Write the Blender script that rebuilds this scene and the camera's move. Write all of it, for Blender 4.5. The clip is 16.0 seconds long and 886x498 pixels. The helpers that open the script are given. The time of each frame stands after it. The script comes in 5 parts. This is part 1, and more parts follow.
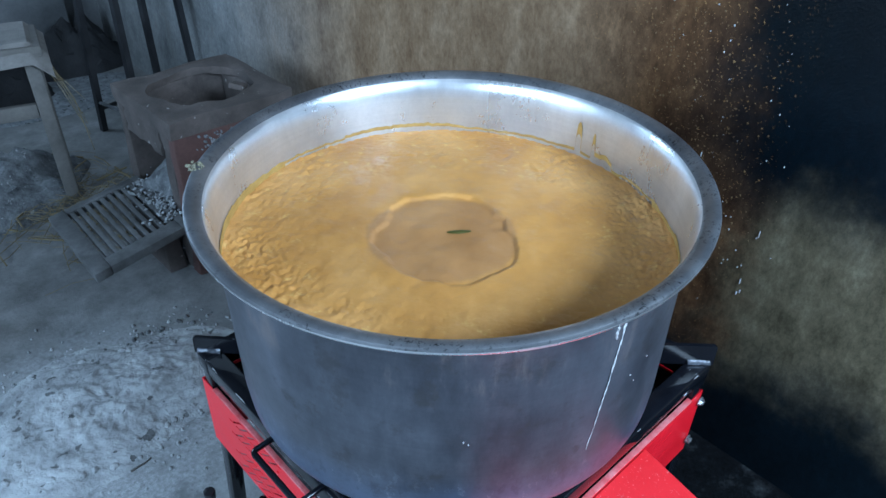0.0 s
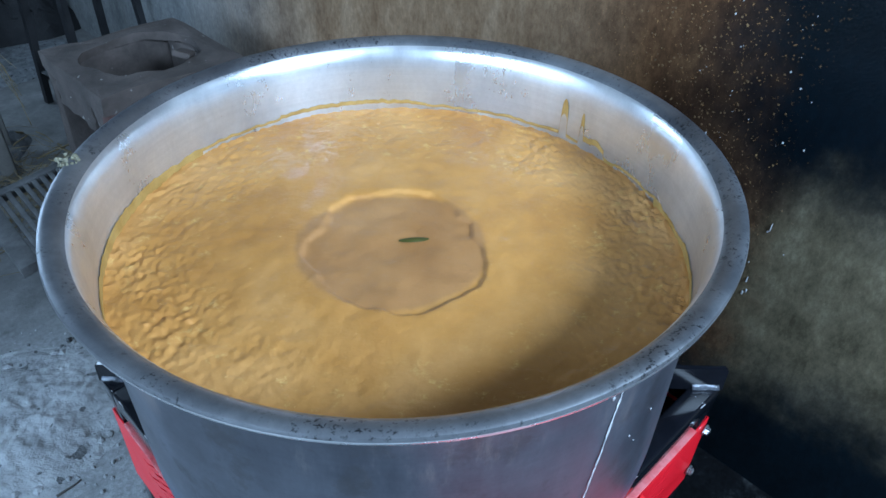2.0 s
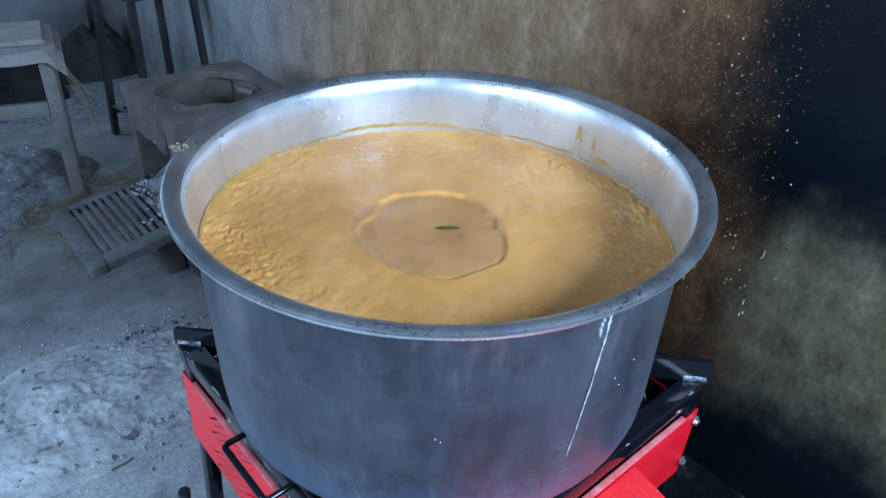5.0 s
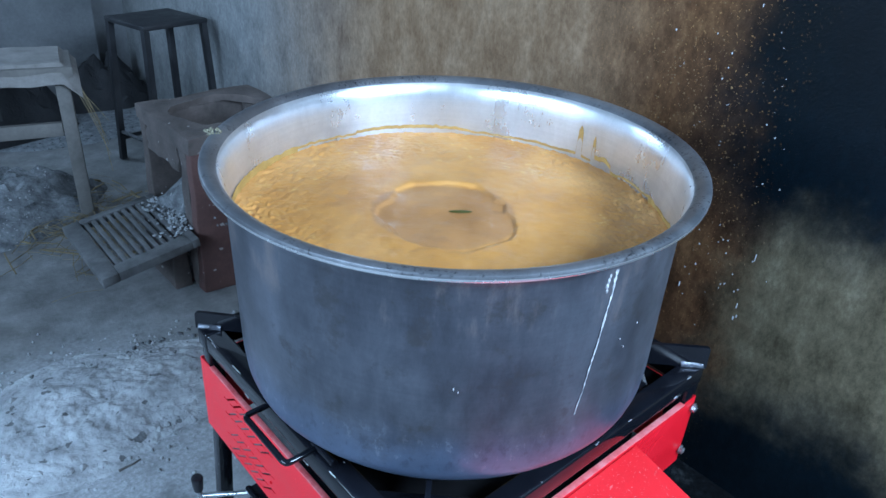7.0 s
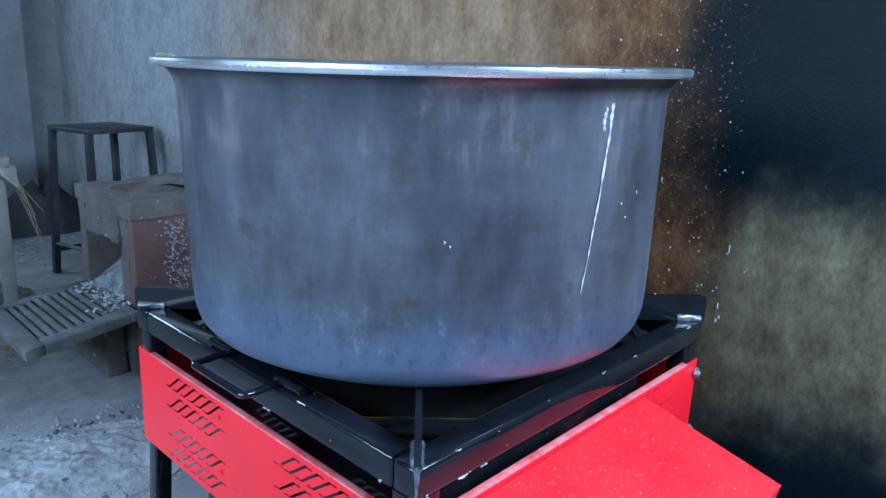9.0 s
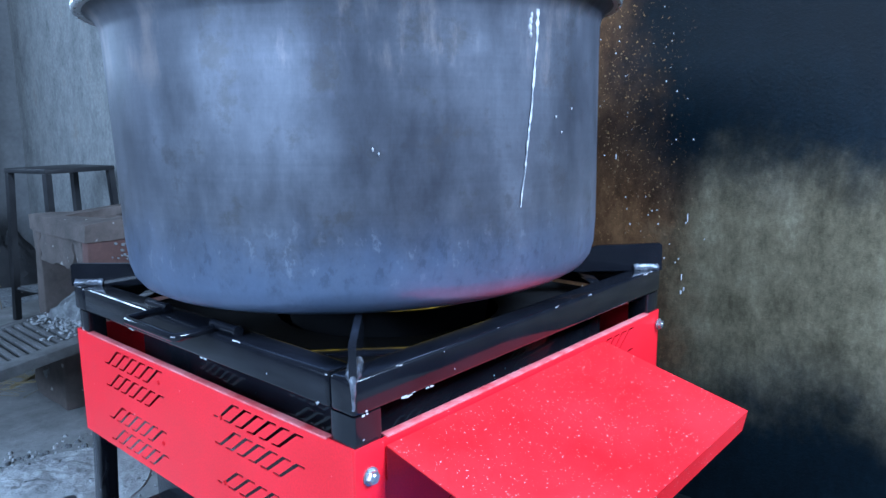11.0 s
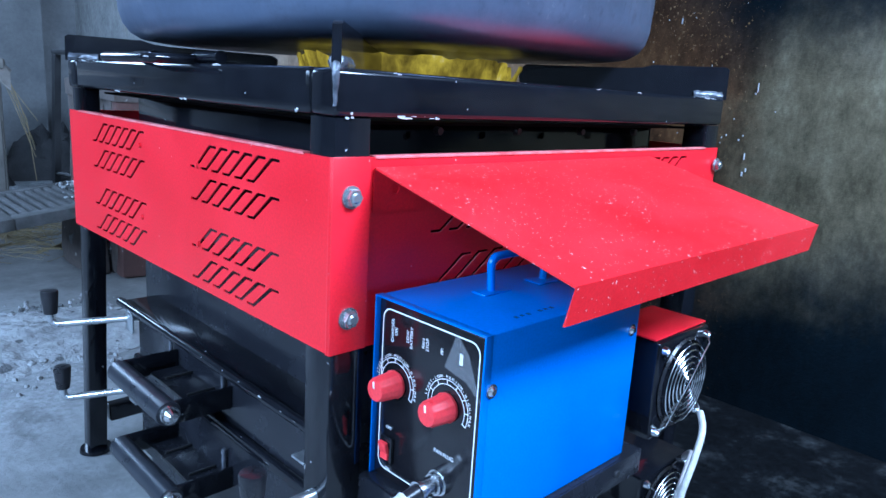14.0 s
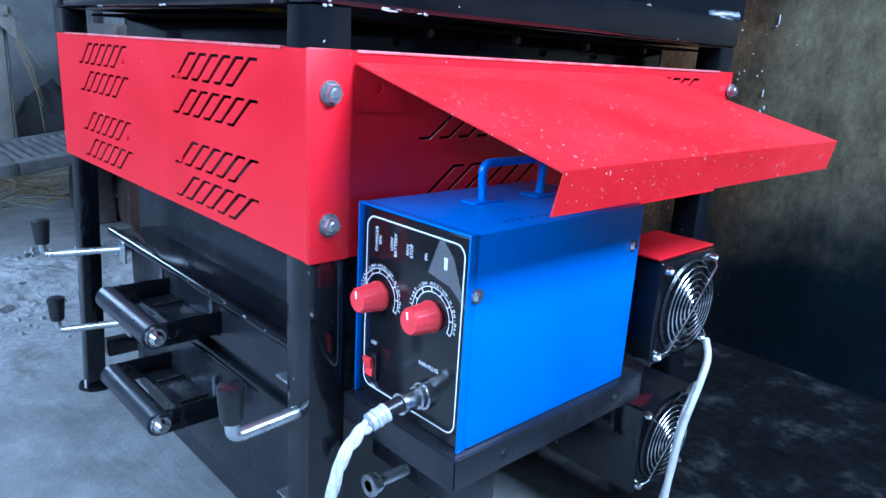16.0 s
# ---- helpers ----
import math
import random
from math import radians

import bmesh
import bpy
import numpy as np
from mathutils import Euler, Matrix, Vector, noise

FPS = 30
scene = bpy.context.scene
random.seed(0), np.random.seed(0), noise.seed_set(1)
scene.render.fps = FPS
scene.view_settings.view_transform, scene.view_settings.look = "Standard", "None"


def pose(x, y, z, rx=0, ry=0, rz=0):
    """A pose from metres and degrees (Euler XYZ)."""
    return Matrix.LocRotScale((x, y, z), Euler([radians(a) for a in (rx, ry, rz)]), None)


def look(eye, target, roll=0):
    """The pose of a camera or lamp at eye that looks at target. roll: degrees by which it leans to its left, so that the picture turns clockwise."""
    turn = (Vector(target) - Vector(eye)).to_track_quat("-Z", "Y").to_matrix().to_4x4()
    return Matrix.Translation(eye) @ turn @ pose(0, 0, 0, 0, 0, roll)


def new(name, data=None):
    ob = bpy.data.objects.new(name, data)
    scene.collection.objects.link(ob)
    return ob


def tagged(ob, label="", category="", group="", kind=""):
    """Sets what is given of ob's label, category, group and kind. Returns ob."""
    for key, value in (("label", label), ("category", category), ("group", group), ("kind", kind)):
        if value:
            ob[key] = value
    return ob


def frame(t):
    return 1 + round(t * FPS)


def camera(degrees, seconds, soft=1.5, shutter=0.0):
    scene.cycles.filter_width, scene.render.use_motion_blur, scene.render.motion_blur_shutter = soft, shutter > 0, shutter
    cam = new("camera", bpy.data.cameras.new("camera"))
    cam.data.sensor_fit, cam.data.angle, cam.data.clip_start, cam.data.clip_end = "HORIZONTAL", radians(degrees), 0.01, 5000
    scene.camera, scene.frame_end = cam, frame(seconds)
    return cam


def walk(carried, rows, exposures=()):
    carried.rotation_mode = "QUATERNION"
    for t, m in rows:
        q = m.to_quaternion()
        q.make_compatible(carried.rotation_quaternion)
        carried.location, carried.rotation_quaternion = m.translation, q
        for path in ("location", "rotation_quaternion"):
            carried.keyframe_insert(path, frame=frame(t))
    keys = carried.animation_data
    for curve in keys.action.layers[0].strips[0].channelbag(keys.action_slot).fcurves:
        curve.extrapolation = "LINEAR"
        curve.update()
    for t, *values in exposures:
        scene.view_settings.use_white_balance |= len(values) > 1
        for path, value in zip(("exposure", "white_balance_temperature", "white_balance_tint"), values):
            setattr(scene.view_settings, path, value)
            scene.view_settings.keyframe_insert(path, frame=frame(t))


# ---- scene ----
cam = camera(64.9, 16.0)
PATH = [
    (0, (-0.3582, -0.3537, 1.6644), (0.7847, 0.8227, 0.5203), 1.80),
    (0.5, (-0.2703, -0.2422, 1.6242), (0.9168, 0.8476, 0.4397), 3.39),
    (1, (-0.2306, -0.2212, 1.5859), (0.9470, 0.8540, 0.3780), 4.21),
    (1.5, (-0.1943, -0.2256, 1.5704), (0.9626, 0.8747, 0.3658), 3.14),
    (2, (-0.1623, -0.2189, 1.5747), (0.9753, 0.8912, 0.3612), 2.43),
    (2.5, (-0.1687, -0.2243, 1.5689), (0.9583, 0.8869, 0.3468), 2.90),
    (3, (-0.1948, -0.2413, 1.5631), (0.9237, 0.8881, 0.3479), 2.88),
    (3.5, (-0.2210, -0.2701, 1.5779), (0.9154, 0.8694, 0.3908), 3.23),
    (4, (-0.2477, -0.2974, 1.5958), (0.8941, 0.8628, 0.4338), 3.25),
    (4.5, (-0.2821, -0.3372, 1.6039), (0.8716, 0.8367, 0.4685), 3.42),
    (4.7, (-0.2996, -0.3568, 1.6072), (0.8488, 0.8487, 0.4979), 3.20),
    (6.8, (-0.4226, -0.4523, 1.5409), (0.7471, 0.8220, 0.5377), 6.08),
    (7, (-0.4286, -0.4533, 1.5456), (0.7704, 0.8218, 0.5775), 4.29),
    (7.5, (-0.4574, -0.4623, 1.4640), (0.8155, 0.8446, 0.6446), 2.89),
    (8, (-0.4792, -0.4781, 1.3479), (0.9023, 0.8537, 0.7829), 4.57),
    (8.5, (-0.4886, -0.4725, 1.2275), (0.9162, 0.8678, 0.7488), 4.16),
    (8.7, (-0.4897, -0.4732, 1.1831), (0.9270, 0.8443, 0.6804), 3.28),
    (10.8, (-0.4577, -0.5213, 0.9563), (0.9868, 0.8177, 0.6105), -0.66),
    (11, (-0.4545, -0.5251, 0.9531), (1.0253, 0.7745, 0.6037), -0.49),
    (11.5, (-0.4517, -0.5300, 0.9019), (0.9993, 0.7859, 0.4978), -1.64),
    (12, (-0.4287, -0.5241, 0.8357), (1.0042, 0.8117, 0.4348), -0.05),
    (12.2, (-0.4145, -0.5282, 0.8058), (1.0086, 0.8208, 0.4124), 0.28),
    (12.4, (-0.4108, -0.5193, 0.7821), (0.9442, 0.8929, 0.3710), 0.01),
    (12.5, (-0.4038, -0.5161, 0.7704), (0.9644, 0.8761, 0.3359), 0.63),
    (13, (-0.3843, -0.4952, 0.7255), (1.0149, 0.8499, 0.2441), 3.47),
    (13.5, (-0.3665, -0.4944, 0.6953), (1.0065, 0.8914, 0.2543), 3.08),
    (14, (-0.3571, -0.5014, 0.6777), (1.0165, 0.8836, 0.2361), 3.47),
    (14.5, (-0.3527, -0.5021, 0.6608), (0.9798, 0.9123, 0.1866), 4.14),
    (15, (-0.3433, -0.4964, 0.6446), (0.9846, 0.9186, 0.1617), 4.49),
    (15.5, (-0.3363, -0.4973, 0.6287), (0.9932, 0.9142, 0.1410), 4.53),
    (16, (-0.3186, -0.5049, 0.6173), (1.0079, 0.8916, 0.0782), 3.41),
]
walk(cam, [(t, look(eye, target, roll)) for t, eye, target, roll in PATH], exposures=[(0, -0.32, 5550, 8), (4.5, -0.24, 5400, 10), (7.5, -0.06, 5400, 10), (11, 0.36, 5300, 14), (16, 0.38, 5150, 14)])

# ---------------------------------------------------------------- light
world = bpy.data.worlds.new("world")
scene.world = world
world.use_nodes = True
wn = world.node_tree.nodes
sky = wn.new("ShaderNodeTexSky")
sky.sky_type = 'NISHITA'
sky.sun_disc = False
sky.sun_elevation = radians(38)
sky.sun_rotation = radians(180)
world.node_tree.links.new(sky.outputs[0], wn["Background"].inputs[0])
wn["Background"].inputs[1].default_value = 0.10


def area(name, eye, target, sx, sy, power, colour):
    li = bpy.data.lights.new(name, 'AREA')
    li.shape, li.size, li.size_y, li.energy, li.color = 'RECTANGLE', sx, sy, power, colour
    ob = new(name, li)
    ob.matrix_world = look(eye, target)
    return ob


# daylight through the high opening in the south wall and the windows in the west and north walls
area("south_daylight", (0.60, -1.98, 2.45), (0.345, 0.36, 1.0), 1.2, 0.75, 200, (0.66, 0.84, 1.0))
area("window_daylight", (-2.95, 0.3, 1.95), (0.2, 0.7, 0.6), 3.3, 1.2, 208, (0.62, 0.82, 1.0))
area("north_daylight", (-0.65, 4.46, 1.90), (0.1, 0.4, 0.9), 1.15, 0.85, 42, (0.62, 0.82, 1.0))

PX, PY = 0.3427, 0.3538      # the pot's axis

# ---------------------------------------------------------------- materials


def nodes_of(name):
    m = bpy.data.materials.new(name)
    m.use_nodes = True
    nt = m.node_tree
    return m, nt, nt.nodes["Principled BSDF"]


def add(nt, kind, **kw):
    n = nt.nodes.new(kind)
    for k, v in kw.items():
        if k in ("blend_type", "data_type", "operation", "noise_dimensions", "feature", "musgrave_type"):
            if k == "blend_type":
                n.blend_type = v
            elif k == "data_type":
                n.data_type = v
            elif k == "operation":
                n.operation = v
            elif k == "feature":
                n.feature = v
        else:
            n.inputs[k].default_value = v
    return n


def noise_tex(nt, co, scale, detail=5.0, rough=0.6, stretch=None):
    n = add(nt, "ShaderNodeTexNoise", Scale=scale, Detail=detail, Roughness=rough)
    if stretch:
        mp = nt.nodes.new("ShaderNodeMapping")
        mp.inputs["Scale"].default_value = stretch
        nt.links.new(co, mp.inputs["Vector"])
        nt.links.new(mp.outputs[0], n.inputs["Vector"])
    else:
        nt.links.new(co, n.inputs["Vector"])
    return n.outputs["Fac"]


def ramp(nt, fac, stops):
    r = nt.nodes.new("ShaderNodeValToRGB")
    els = r.color_ramp.elements
    while len(els) < len(stops):
        els.new(0.5)
    for e, (p, c) in zip(els, stops):
        e.position = p
        e.color = (*c, 1) if len(c) == 3 else c
    nt.links.new(fac, r.inputs[0])
    return r.outputs[0]


def grey(v):
    return (v, v, v)


def mix(nt, fac, a, b, mode='MIX'):
    n = nt.nodes.new("ShaderNodeMix")
    n.data_type, n.blend_type = 'RGBA', mode
    for sock, val in ((n.inputs[0], fac), (n.inputs[6], a), (n.inputs[7], b)):
        if isinstance(val, (int, float)):
            sock.default_value = val
        elif isinstance(val, tuple):
            sock.default_value = (*val, 1)
        else:
            nt.links.new(val, sock)
    return n.outputs[2]


def math_node(nt, op, a, b=0.0):
    n = nt.nodes.new("ShaderNodeMath")
    n.operation = op
    for sock, val in zip(n.inputs, (a, b)):
        if isinstance(val, (int, float)):
            sock.default_value = val
        else:
            nt.links.new(val, sock)
    return n.outputs[0]


def smooth(nt, v, lo, hi):
    n = nt.nodes.new("ShaderNodeMapRange")
    n.interpolation_type = 'SMOOTHSTEP'
    nt.links.new(v, n.inputs[0])
    n.inputs[1].default_value, n.inputs[2].default_value = lo, hi
    return n.outputs[0]


def bump(nt, bs, height, strength, dist):
    b = add(nt, "ShaderNodeBump", Strength=strength, Distance=dist)
    nt.links.new(height, b.inputs["Height"])
    nt.links.new(b.outputs[0], bs.inputs["Normal"])


def coords(nt):
    return nt.nodes.new("ShaderNodeTexCoord").outputs["Object"]


def surface(name, a, b, scale=6.0, rough=(0.4, 0.6), metal=0.0, relief=0.15, dist=0.002, fine=120.0, speck=None, coat=0.0, stretch=None):
    """Two-scale procedural surface: broad patches from a to b, fine grain, uneven gloss, optional specks."""
    m, nt, bs = nodes_of(name)
    co = coords(nt)
    big = noise_tex(nt, co, scale, 6, 0.62, stretch)
    col = ramp(nt, big, [(0.3, a), (0.7, b)])
    small = noise_tex(nt, co, fine, 4, 0.7, stretch)
    col = mix(nt, 0.35, col, ramp(nt, small, [(0.25, grey(0.55)), (0.75, grey(1.35))]), 'MULTIPLY')
    if speck:
        dots = noise_tex(nt, co, speck[1], 2, 0.5)
        col = mix(nt, smooth(nt, dots, speck[2], speck[2] + 0.03), col, speck[0])
    nt.links.new(col, bs.inputs["Base Color"])
    nt.links.new(ramp(nt, big, [(0.3, grey(rough[0])), (0.7, grey(rough[1]))]), bs.inputs["Roughness"])
    bs.inputs["Metallic"].default_value = metal
    bs.inputs["Coat Weight"].default_value = coat
    bs.inputs["Coat Roughness"].default_value = 0.12
    bump(nt, bs, small, relief, dist)
    return m


RED = surface("red_paint", (0.66, 0.006, 0.015), (0.77, 0.010, 0.023), 9, (0.30, 0.42), 0, 0.08, 0.0005, 350, ((0.85, 0.55, 0.5), 130, 0.755), 0.10)
AWNING_RED = surface("red_paint_dusted", (0.58, 0.008, 0.013), (0.70, 0.016, 0.024), 7, (0.36, 0.5), 0, 0.10, 0.0005, 350, ((0.78, 0.46, 0.44), 330, 0.690), 0.06)
BLACK = surface("black_enamel", (0.004, 0.0044, 0.0065), (0.008, 0.0087, 0.012), 14, (0.06, 0.15), 0, 0.12, 0.0006, 60, ((0.42, 0.42, 0.44), 120, 0.755), 0.04)
PALE_RED = surface("pale_red_edge", (0.56, 0.04, 0.05), (0.70, 0.24, 0.24), 38, (0.35, 0.55), 0, 0.2, 0.0006, 200)
WELD = surface("enamelled_weld", (0.010, 0.011, 0.014), (0.17, 0.18, 0.21), 60, (0.10, 0.3), 0.3, 0.5, 0.002, 160)
CHIPPED = surface("bare_primer", (0.38, 0.37, 0.38), (0.66, 0.65, 0.66), 60, (0.35, 0.5), 0.2, 0.2, 0.0006, 200)
BLACK_MATT = surface("black_paint", (0.008, 0.0086, 0.0115), (0.015, 0.016, 0.021), 11, (0.16, 0.34), 0, 0.12, 0.0007, 140, ((0.25, 0.25, 0.27), 110, 0.78))
SOOT = surface("soot_black_steel", (0.003, 0.003, 0.0035), (0.007, 0.007, 0.008), 20, (0.8, 0.95), 0, 0.3, 0.001, 120)
for dull, level in ((SOOT, 0.10), (BLACK_MATT, 0.48), (BLACK, 0.42)):
    dull.node_tree.nodes["Principled BSDF"].inputs["Specular IOR Level"].default_value = level
RUBBER = surface("black_rubber", (0.007, 0.007, 0.009), (0.014, 0.014, 0.017), 40, (0.22, 0.36), 0, 0.2, 0.0005, 300)
BLUE = surface("blue_paint", (0.003, 0.120, 0.50), (0.004, 0.155, 0.62), 7, (0.26, 0.38), 0, 0.06, 0.0004, 400, None, 0.05)
PANEL = surface("panel_black", (0.005, 0.005, 0.007), (0.011, 0.010, 0.012), 20, (0.14, 0.24), 0, 0.05, 0.0003, 200, None, 0.15)
WHITE = surface("white_print", (0.72, 0.74, 0.76), (0.85, 0.86, 0.88), 60, (0.5, 0.6), 0, 0.05, 0.0002, 300)
KNOB = surface("red_plastic", (0.70, 0.035, 0.045), (0.80, 0.05, 0.06), 30, (0.25, 0.35), 0, 0.05, 0.0004, 300)
INK = surface("dark_blue_ink", (0.003, 0.020, 0.10), (0.004, 0.035, 0.16), 60, (0.5, 0.6), 0, 0.05, 0.0002, 300)
GRIP = surface("black_grip_paint", (0.012, 0.0135, 0.018), (0.022, 0.0245, 0.032), 30, (0.24, 0.38), 0, 0.1, 0.0004, 200)
CHROME = surface("chromed_steel", (0.62, 0.63, 0.65), (0.80, 0.81, 0.83), 30, (0.12, 0.28), 1.0, 0.1, 0.0004, 200)
ZINC = surface("zinc_steel", (0.36, 0.38, 0.40), (0.60, 0.62, 0.64), 30, (0.22, 0.38), 0.85, 0.15, 0.0006, 160)
SLEEVE = surface("white_cable", (0.38, 0.375, 0.375), (0.58, 0.57, 0.57), 45, (0.35, 0.5), 0, 0.2, 0.0006, 220, ((0.42, 0.26, 0.25), 90, 0.70))
CLEAR = surface("clear_plastic_sleeve", (0.55, 0.56, 0.58), (0.72, 0.73, 0.75), 60, (0.1, 0.25), 0.4, 0.1, 0.0004, 200)
IRON = surface("dark_iron", (0.009, 0.0095, 0.012), (0.026, 0.026, 0.028), 12, (0.40, 0.65), 0.2, 0.35, 0.0015, 110)
ASHY_IRON = surface("ash_covered_iron", (0.045, 0.044, 0.043), (0.13, 0.128, 0.128), 14, (0.75, 0.95), 0.0, 0.5, 0.003, 90)
RUST = surface("rusty_red_clay", (0.050, 0.022, 0.018), (0.105, 0.052, 0.043), 8, (0.7, 0.92), 0.0, 0.5, 0.003, 80, ((0.26, 0.24, 0.23), 34, 0.71))
CLAY = surface("sooty_clay", (0.038, 0.030, 0.026), (0.105, 0.084, 0.075), 9, (0.8, 0.95), 0.0, 0.6, 0.004, 70, ((0.24, 0.225, 0.21), 28, 0.70))
ASH = surface("wood_ash", (0.085, 0.09, 0.094), (0.26, 0.27, 0.28), 26, (0.9, 1.0), 0.0, 0.9, 0.006, 90, ((0.02, 0.02, 0.02), 60, 0.64))
BED_ASH = surface("flaky_wood_ash", (0.20, 0.205, 0.21), (0.46, 0.47, 0.475), 9, (0.9, 1.0), 0.0, 0.9, 0.007, 60, ((0.11, 0.112, 0.115), 26, 0.66))
ASH_GREY = surface("sooty_ash", (0.045, 0.047, 0.050), (0.19, 0.195, 0.20), 20, (0.9, 1.0), 0.0, 0.9, 0.006, 80, ((0.26, 0.26, 0.26), 55, 0.66))
WOOD = surface("weathered_wood", (0.065, 0.060, 0.054), (0.14, 0.128, 0.116), 5, (0.7, 0.9), 0.0, 0.5, 0.003, 60, None, 0, (1, 6, 1))
SACK = surface("old_sacking", (0.12, 0.11, 0.10), (0.22, 0.205, 0.19), 12, (0.85, 0.98), 0.0, 0.7, 0.004, 160)
CRUMB = surface("dried_food_crumb", (0.06, 0.055, 0.035), (0.26, 0.24, 0.16), 150, (0.5, 0.8), 0.0, 0.5, 0.001, 300)
STRAW = surface("dry_straw", (0.10, 0.075, 0.036), (0.22, 0.17, 0.09), 20, (0.7, 0.9), 0.0, 0.3, 0.001, 140)
COAL = surface("charcoal", (0.004, 0.004, 0.005), (0.013, 0.013, 0.015), 18, (0.6, 0.9), 0.0, 0.8, 0.006, 60)
RESIDUE = surface("dried_curry", (0.30, 0.165, 0.035), (0.46, 0.29, 0.085), 40, (0.45, 0.7), 0.0, 0.4, 0.0015, 180)
OCHRE = surface("ochre_paint_flake", (0.07, 0.036, 0.012), (0.22, 0.13, 0.050), 40, (0.6, 0.8), 0.0, 0.3, 0.001, 200)
DRIP = surface("dried_milky_drip", (0.22, 0.22, 0.23), (0.50, 0.50, 0.51), 90, (0.5, 0.7), 0.0, 0.3, 0.001, 200)


def pot_metal(name, cols, metal, rough, blots, scorch=0.0, pits=False):
    m, nt, bs = nodes_of(name)
    co = coords(nt)
    sep = nt.nodes.new("ShaderNodeSeparateXYZ")
    nt.links.new(co, sep.inputs[0])
    big = noise_tex(nt, co, 5, 7, 0.6)
    turned = noise_tex(nt, co, 3, 5, 0.65, (1.0, 1.0, 55.0))
    smear = noise_tex(nt, co, 7, 7, 0.7, (1.0, 1.0, 0.30))
    fine = noise_tex(nt, co, 170, 3, 0.7)
    blot = noise_tex(nt, co, 12, 6, 0.7)
    col = ramp(nt, mix(nt, 0.5, big, smear), [(0.39, cols[0]), (0.5, cols[1]), (0.61, cols[2])])
    col = mix(nt, 0.16, col, ramp(nt, turned, [(0.3, grey(0.6)), (0.7, grey(1.25))]), 'MULTIPLY')
    col = mix(nt, math_node(nt, 'MULTIPLY', smooth(nt, blot, 0.54, 0.66), blots), col, (0.05, 0.046, 0.046))
    if scorch:
        # heat-bleached foot and a rubbed band of food under the lip
        zz = math_node(nt, 'ADD', sep.outputs[2], math_node(nt, 'MULTIPLY', math_node(nt, 'SUBTRACT', blot, 0.5), 0.10))
        foot = math_node(nt, 'MULTIPLY', smooth(nt, zz, 0.86, 0.74), 0.6)
        col = mix(nt, math_node(nt, 'MULTIPLY', foot, scorch), col, (0.13, 0.175, 0.28))
        spill = noise_tex(nt, co, 48, 5, 0.7, (1.0, 1.0, 0.6))
        ringz = math_node(nt, 'MULTIPLY', smooth(nt, zz, 0.74, 0.78), smooth(nt, zz, 0.86, 0.80))
        col = mix(nt, math_node(nt, 'MULTIPLY', math_node(nt, 'MULTIPLY', ringz, smooth(nt, spill, 0.52, 0.64)), 0.30), col, (0.020, 0.022, 0.032))
        col = mix(nt, math_node(nt, 'MULTIPLY', math_node(nt, 'MULTIPLY', ringz, smooth(nt, spill, 0.42, 0.33)), 0.20), col, (0.36, 0.38, 0.44))
        band = math_node(nt, 'MULTIPLY', smooth(nt, zz, 0.99, 1.03), smooth(nt, smear, 0.50, 0.62))
        col = mix(nt, math_node(nt, 'MULTIPLY', band, 0.45), col, (0.26, 0.21, 0.19))
    col = mix(nt, 0.13, col, ramp(nt, fine, [(0.3, grey(0.65)), (0.7, grey(1.3))]), 'MULTIPLY')
    if pits:
        pit = noise_tex(nt, co, 170, 5, 0.75)
        col = mix(nt, math_node(nt, 'MULTIPLY', smooth(nt, pit, 0.54, 0.62), smooth(nt, blot, 0.40, 0.60)), col, (0.018, 0.018, 0.02))
    nt.links.new(col, bs.inputs["Base Color"])
    bs.inputs["Metallic"].default_value = metal
    nt.links.new(ramp(nt, mix(nt, 0.5, smear, blot), [(0.35, grey(rough - .06)), (0.65, grey(rough + .14))]), bs.inputs["Roughness"])
    bump(nt, bs, mix(nt, 0.35, turned, fine), 0.07, 0.0010)
    return m


POT = pot_metal("fire_dulled_aluminium", ((0.048, 0.050, 0.062), (0.088, 0.092, 0.110), (0.134, 0.140, 0.166)), 0.55, 0.34, 0.55, 1.0)
# clean inside, its tone also raised for the light that falls in
POT_IN = pot_metal("clean_lit_aluminium", ((0.50, 0.505, 0.52), (0.60, 0.605, 0.62), (0.70, 0.70, 0.71)), 0.80, 0.27, 0.02)
POT_LIP = pot_metal("worn_aluminium_lip", ((0.13, 0.135, 0.15), (0.20, 0.205, 0.22), (0.30, 0.305, 0.32)), 0.75, 0.36, 0.35, 0.0, True)
POT_ROLL = pot_metal("polished_rolled_edge", ((0.55, 0.555, 0.57), (0.68, 0.685, 0.70), (0.80, 0.80, 0.81)), 0.85, 0.22, 0.10)


